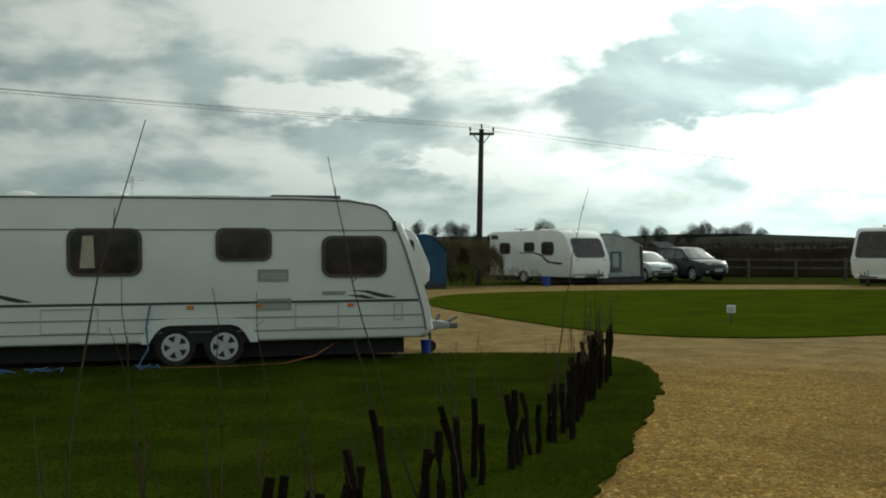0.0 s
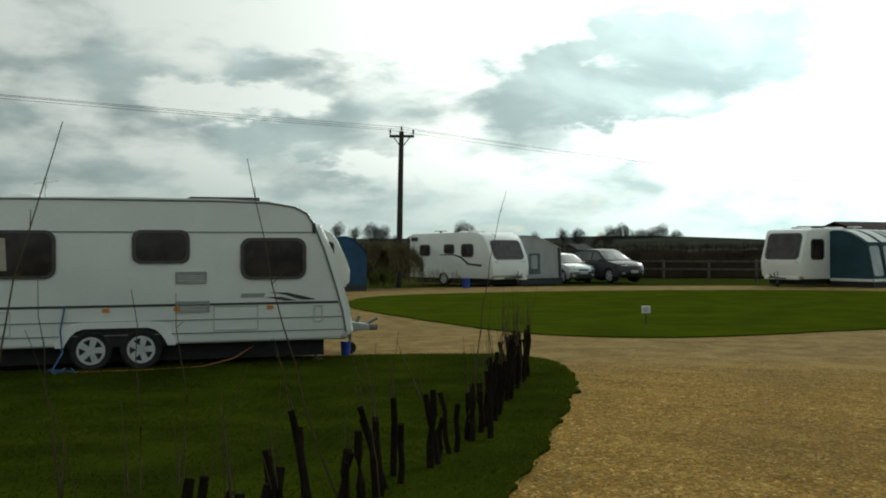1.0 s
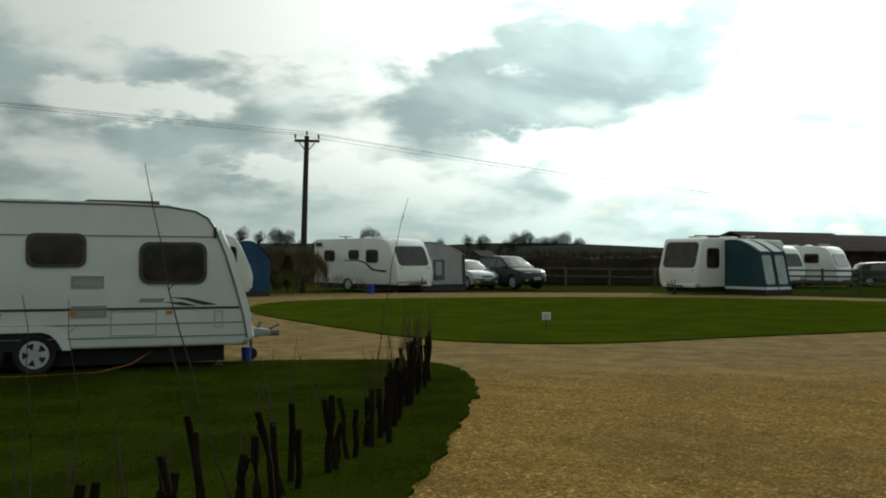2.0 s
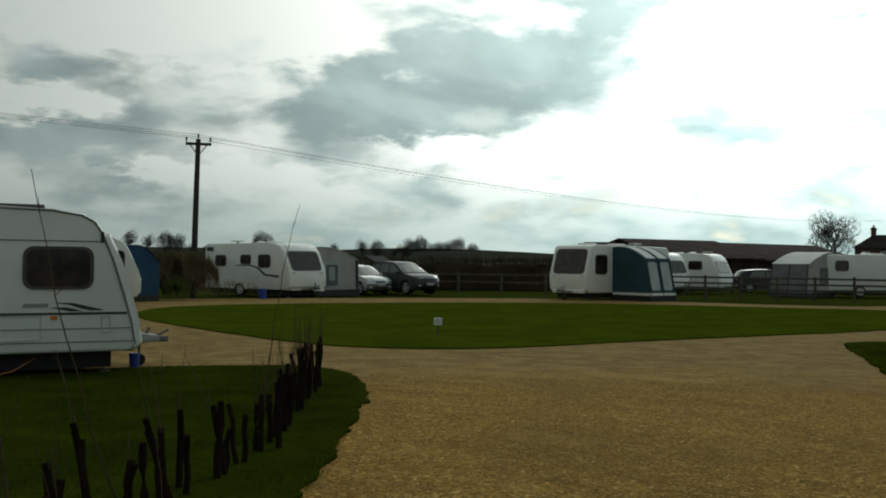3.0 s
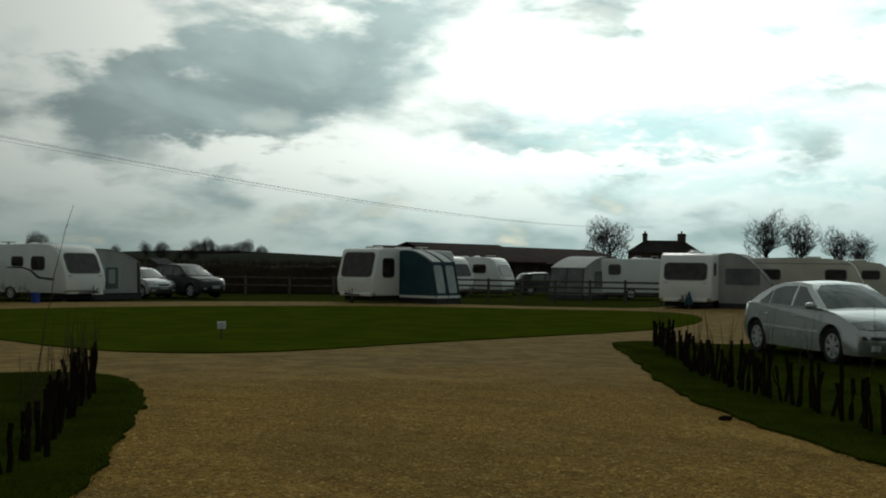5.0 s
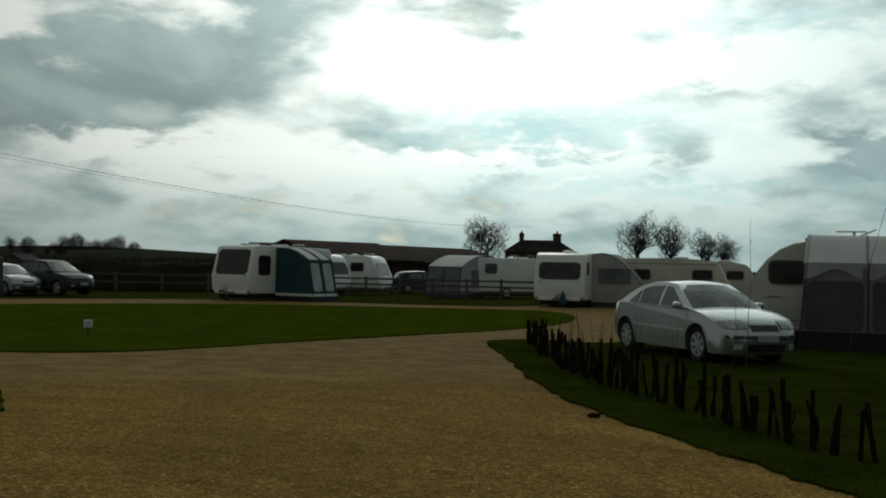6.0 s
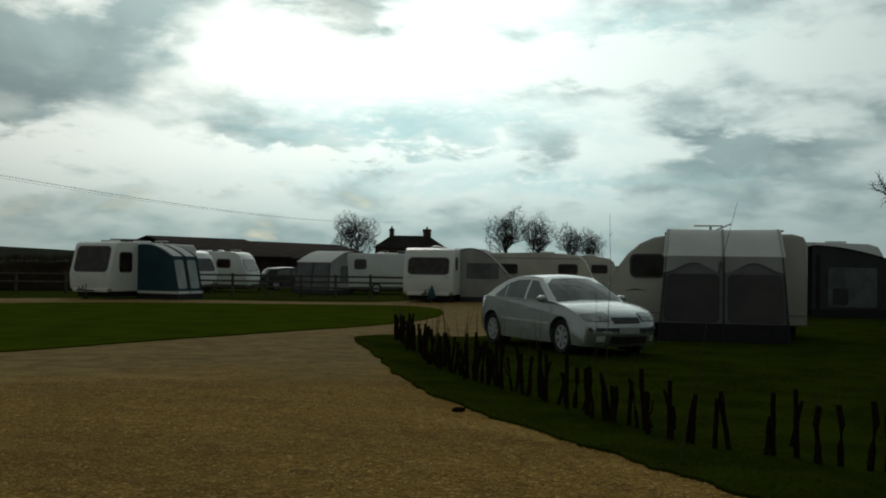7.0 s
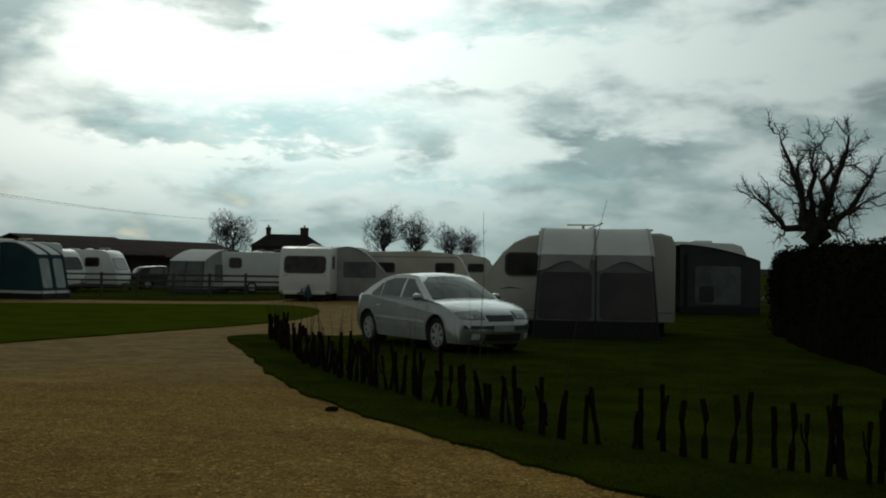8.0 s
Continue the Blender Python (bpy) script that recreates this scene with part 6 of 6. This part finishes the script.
bar(bm, (0.42, -0.20, 0.0), (0.42, -0.20, 0.24), 0.075, 0.09, 14)
on_a("bucket", bm, BLUE, "blue plastic bucket under the caravan's front corner", "bucket")
bm = bmesh.new()
tube(bm, [(-1.2, -0.9, 0.30), (-1.6, -1.2, 0.12), (-2.1, -1.35, 0.03), (-3.0, -1.5, 0.03), (-4.2, -1.45, 0.03)], 0.010, 5)
on_a("mains_cable", bm, CABLE, "orange mains cable trailing from the caravan", "cable")
for x in (-4.25, -5.6, -6.4):
    bm = bmesh.new()
    rnd = random.Random(int(-x * 10))
    tube(bm, [(x + rnd.gauss(0, 0.12) + 0.05 * k, -1.45 - 0.1 * (k % 3), 0.04 + 0.05 * (k % 2)) for k in range(9)], 0.012, 5)
    on_a("rope", bm, ROPE, "loose blue rope lying on the grass", "rope")
bm = bmesh.new()
tube(bm, [(-4.02, -1.18, 0.95), (-4.08, -1.22, 0.6), (-4.05, -1.3, 0.3), (-4.2, -1.45, 0.05)], 0.014, 5)
on_a("hose", bm, ROPE, "blue hose hanging from the caravan's side", "hose")
bm = bmesh.new()
box(bm, -6.62, -6.38, -1.1, -0.85, 0.02, 0.22, 0.02)
on_a("wood_block", bm, CUT, "pale wooden block under the caravan's edge", "block")
# things by the other caravans
bm = bmesh.new()
bar(bm, (0, 0, 0), (0, 0, 0.42), 0.17, 0.18, 14)
solo("water_carrier", bm, BLUE, "blue plastic water carrier beside a caravan", "container", m=pose(4.55, 47.3, 0))
bm = bmesh.new()
n = 14
for k in range(5):
    bar(bm, (0, 0, k * 0.16), (0, 0, (k + 1) * 0.16), 0.30 * (1 - k / 5.6), 0.30 * (1 - (k + 1) / 5.6), n, False)
solo("hitch_cover", bm, CLOTH_TEAL, "dark blue cloth hitch cover before a caravan", "cover", m=ME @ pose(0.42, 0.25, 0.22) @ Matrix.Scale(0.72, 4))
bm = bmesh.new()
bar(bm, (0, 0, -0.34), (0, 0, 0.0), 0.05, 0.05, 8)
solo("stand", bm, STEEL, "short steel stand under a hitch cover", "stand", m=ME @ pose(0.42, 0.25, 0.24) @ Matrix.Scale(0.72, 4))
bm = bmesh.new()
sheet(bm, lambda u, v: ((u - 0.5) * 0.7 * (1 - 0.5 * v), 0.25 * math.sin(math.pi * u) * (1 - v * 0.3), 0.30 + v * 0.5), 8, 6)
solo("hitch_cloth", bm, CLOTH_WHITE, "white cloth draped over a caravan's hitch", "cover", m=MB @ pose(0.35, 0.45, 0, 0, 0, -90))
bm = bmesh.new()
box(bm, -0.14, 0.14, -0.10, 0.10, -0.01, 0.075, 0.03)
solo("drain_cover", bm, BARK, "small dark cover in the gravel's edge", "cover", m=pose(8.62, 9.25, 0, 0, 0, 30) @ Matrix.Scale(0.6, 4))
for p0, p1 in (((27.1, 50.6), (26.5, 50.2)),):
    bm = bmesh.new()
    bar(bm, (*p0, 1.1), (*p1, 0.05), 0.02, n=5)
    solo("guy_strap", bm, SHRUB, "yellow-green guy strap pegged to the grass", "strap")


# ---- grass blades and pebbles ----
def blades(poly, seed, near, count, label):
    """Longer blades along the part of a lawn's edge that lies nearest."""
    rnd = random.Random(seed)
    edge = [(a, b) for a, b in zip(poly, poly[1:] + poly[:1]) if near(*a)]
    verts, faces = [], []
    for _ in range(count):
        (ax, ay), (bx, by) = rnd.choice(edge)
        f, inn = rnd.random(), abs(rnd.gauss(0, 0.10)) - 0.02
        ln = math.hypot(bx - ax, by - ay) or 1.0
        nx, ny = -(by - ay) / ln, (bx - ax) / ln
        mx, my = (ax + bx) / 2 + nx * 0.1, (ay + by) / 2 + ny * 0.1
        s = 1 if inside(mx, my, poly) else -1
        x, y = ax + (bx - ax) * f + s * nx * inn, ay + (by - ay) * f + s * ny * inn
        h, a, w = rnd.uniform(0.008, 0.03), rnd.uniform(0, 6.283), rnd.uniform(0.004, 0.008)
        dx, dy = math.cos(a) * w, math.sin(a) * w
        i = len(verts)
        z = 0.028 if inn > 0 else 0.0
        verts += [(x - dx, y - dy, z), (x + dx, y + dy, z), (x + rnd.gauss(0, 0.02), y + rnd.gauss(0, 0.02), z + h)]
        faces.append((i, i + 1, i + 2))
    me = bpy.data.meshes.new("grass")
    me.from_pydata(verts, [], faces)
    me.materials.append(BLADE)
    tagged(new("grass", me), label, "grass", kind="stuff")


COARSE_W, COARSE_E = LAWN_W[::3], LAWN_E[::3]
blades(COARSE_W, 1, lambda x, y: x > -3 and 4 < y < 18, 5000, "longer grass blades along a lawn's edge")
blades(COARSE_E, 2, lambda x, y: x < 15 and 2 < y < 19, 5000, "longer dark grass blades along a lawn's edge")


def sward(poly, seed, region, count, label):
    """Short standing blades over the stretch of a lawn inside region (x0, x1, y0, y1)."""
    rnd = random.Random(seed)
    x0, x1, y0, y1 = region
    verts, faces = [], []
    while count > 0:
        count -= 1
        x, y = rnd.uniform(x0, x1), rnd.uniform(y0, y1)
        if not inside(x, y, poly):
            continue
        clump = 0.6 + 0.9 * max(0.0, 0.5 + noise.noise(Vector((x * 1.3, y * 1.3, seed))))
        h, a, w = rnd.uniform(0.012, 0.030) * clump, rnd.uniform(0, 6.283), rnd.uniform(0.005, 0.010)
        dx, dy = math.cos(a) * w, math.sin(a) * w
        i = len(verts)
        verts += [(x - dx, y - dy, 0.026), (x + dx, y + dy, 0.026), (x + rnd.gauss(0, 0.015), y + rnd.gauss(0, 0.015), 0.026 + h)]
        faces.append((i, i + 1, i + 2))
    me = bpy.data.meshes.new("grass")
    me.from_pydata(verts, [], faces)
    me.materials.append(SWARD)
    tagged(new("grass", me), label, "grass", kind="stuff")


sward(COARSE_W, 11, (-5.5, 3.1, 4.5, 17.2), 90000, "short standing grass of the staked lawn")
sward(COARSE_E, 12, (7.0, 17.0, 2.5, 18.5), 90000, "short standing grass beside the silver car")


def pebbles(count, seed):
    rnd = random.Random(seed)
    verts, faces = [], []
    while count > 0:
        d = rnd.uniform(5.0, 16) ** 1.0
        a = radians(rnd.uniform(-12, 75))
        x, y = d * math.sin(a), d * math.cos(a)
        if inside(x, y, COARSE_W) or inside(x, y, COARSE_E):
            count -= 0.2
            continue
        count -= 1
        s = rnd.uniform(0.008, 0.024)
        i = len(verts)
        ang = rnd.uniform(0, 3)
        ca, sa = math.cos(ang) * s, math.sin(ang) * s
        verts += [(x + ca, y + sa, 0.002), (x - sa * 0.8, y + ca * 0.8, 0.003), (x - ca, y - sa, 0.002), (x + sa * 0.8, y - ca * 0.8, 0.003), (x + rnd.gauss(0, s * 0.3), y, s * 0.4)]
        faces += [(i, i + 1, i + 4), (i + 1, i + 2, i + 4), (i + 2, i + 3, i + 4), (i + 3, i, i + 4)]
    me = bpy.data.meshes.new("gravel_stones")
    me.from_pydata(verts, [], faces)
    me.materials.append(PEBBLE)
    tagged(new("gravel_stones", me), "loose pale brown gravel stones", "gravel", kind="stuff")


pebbles(52000, 4)
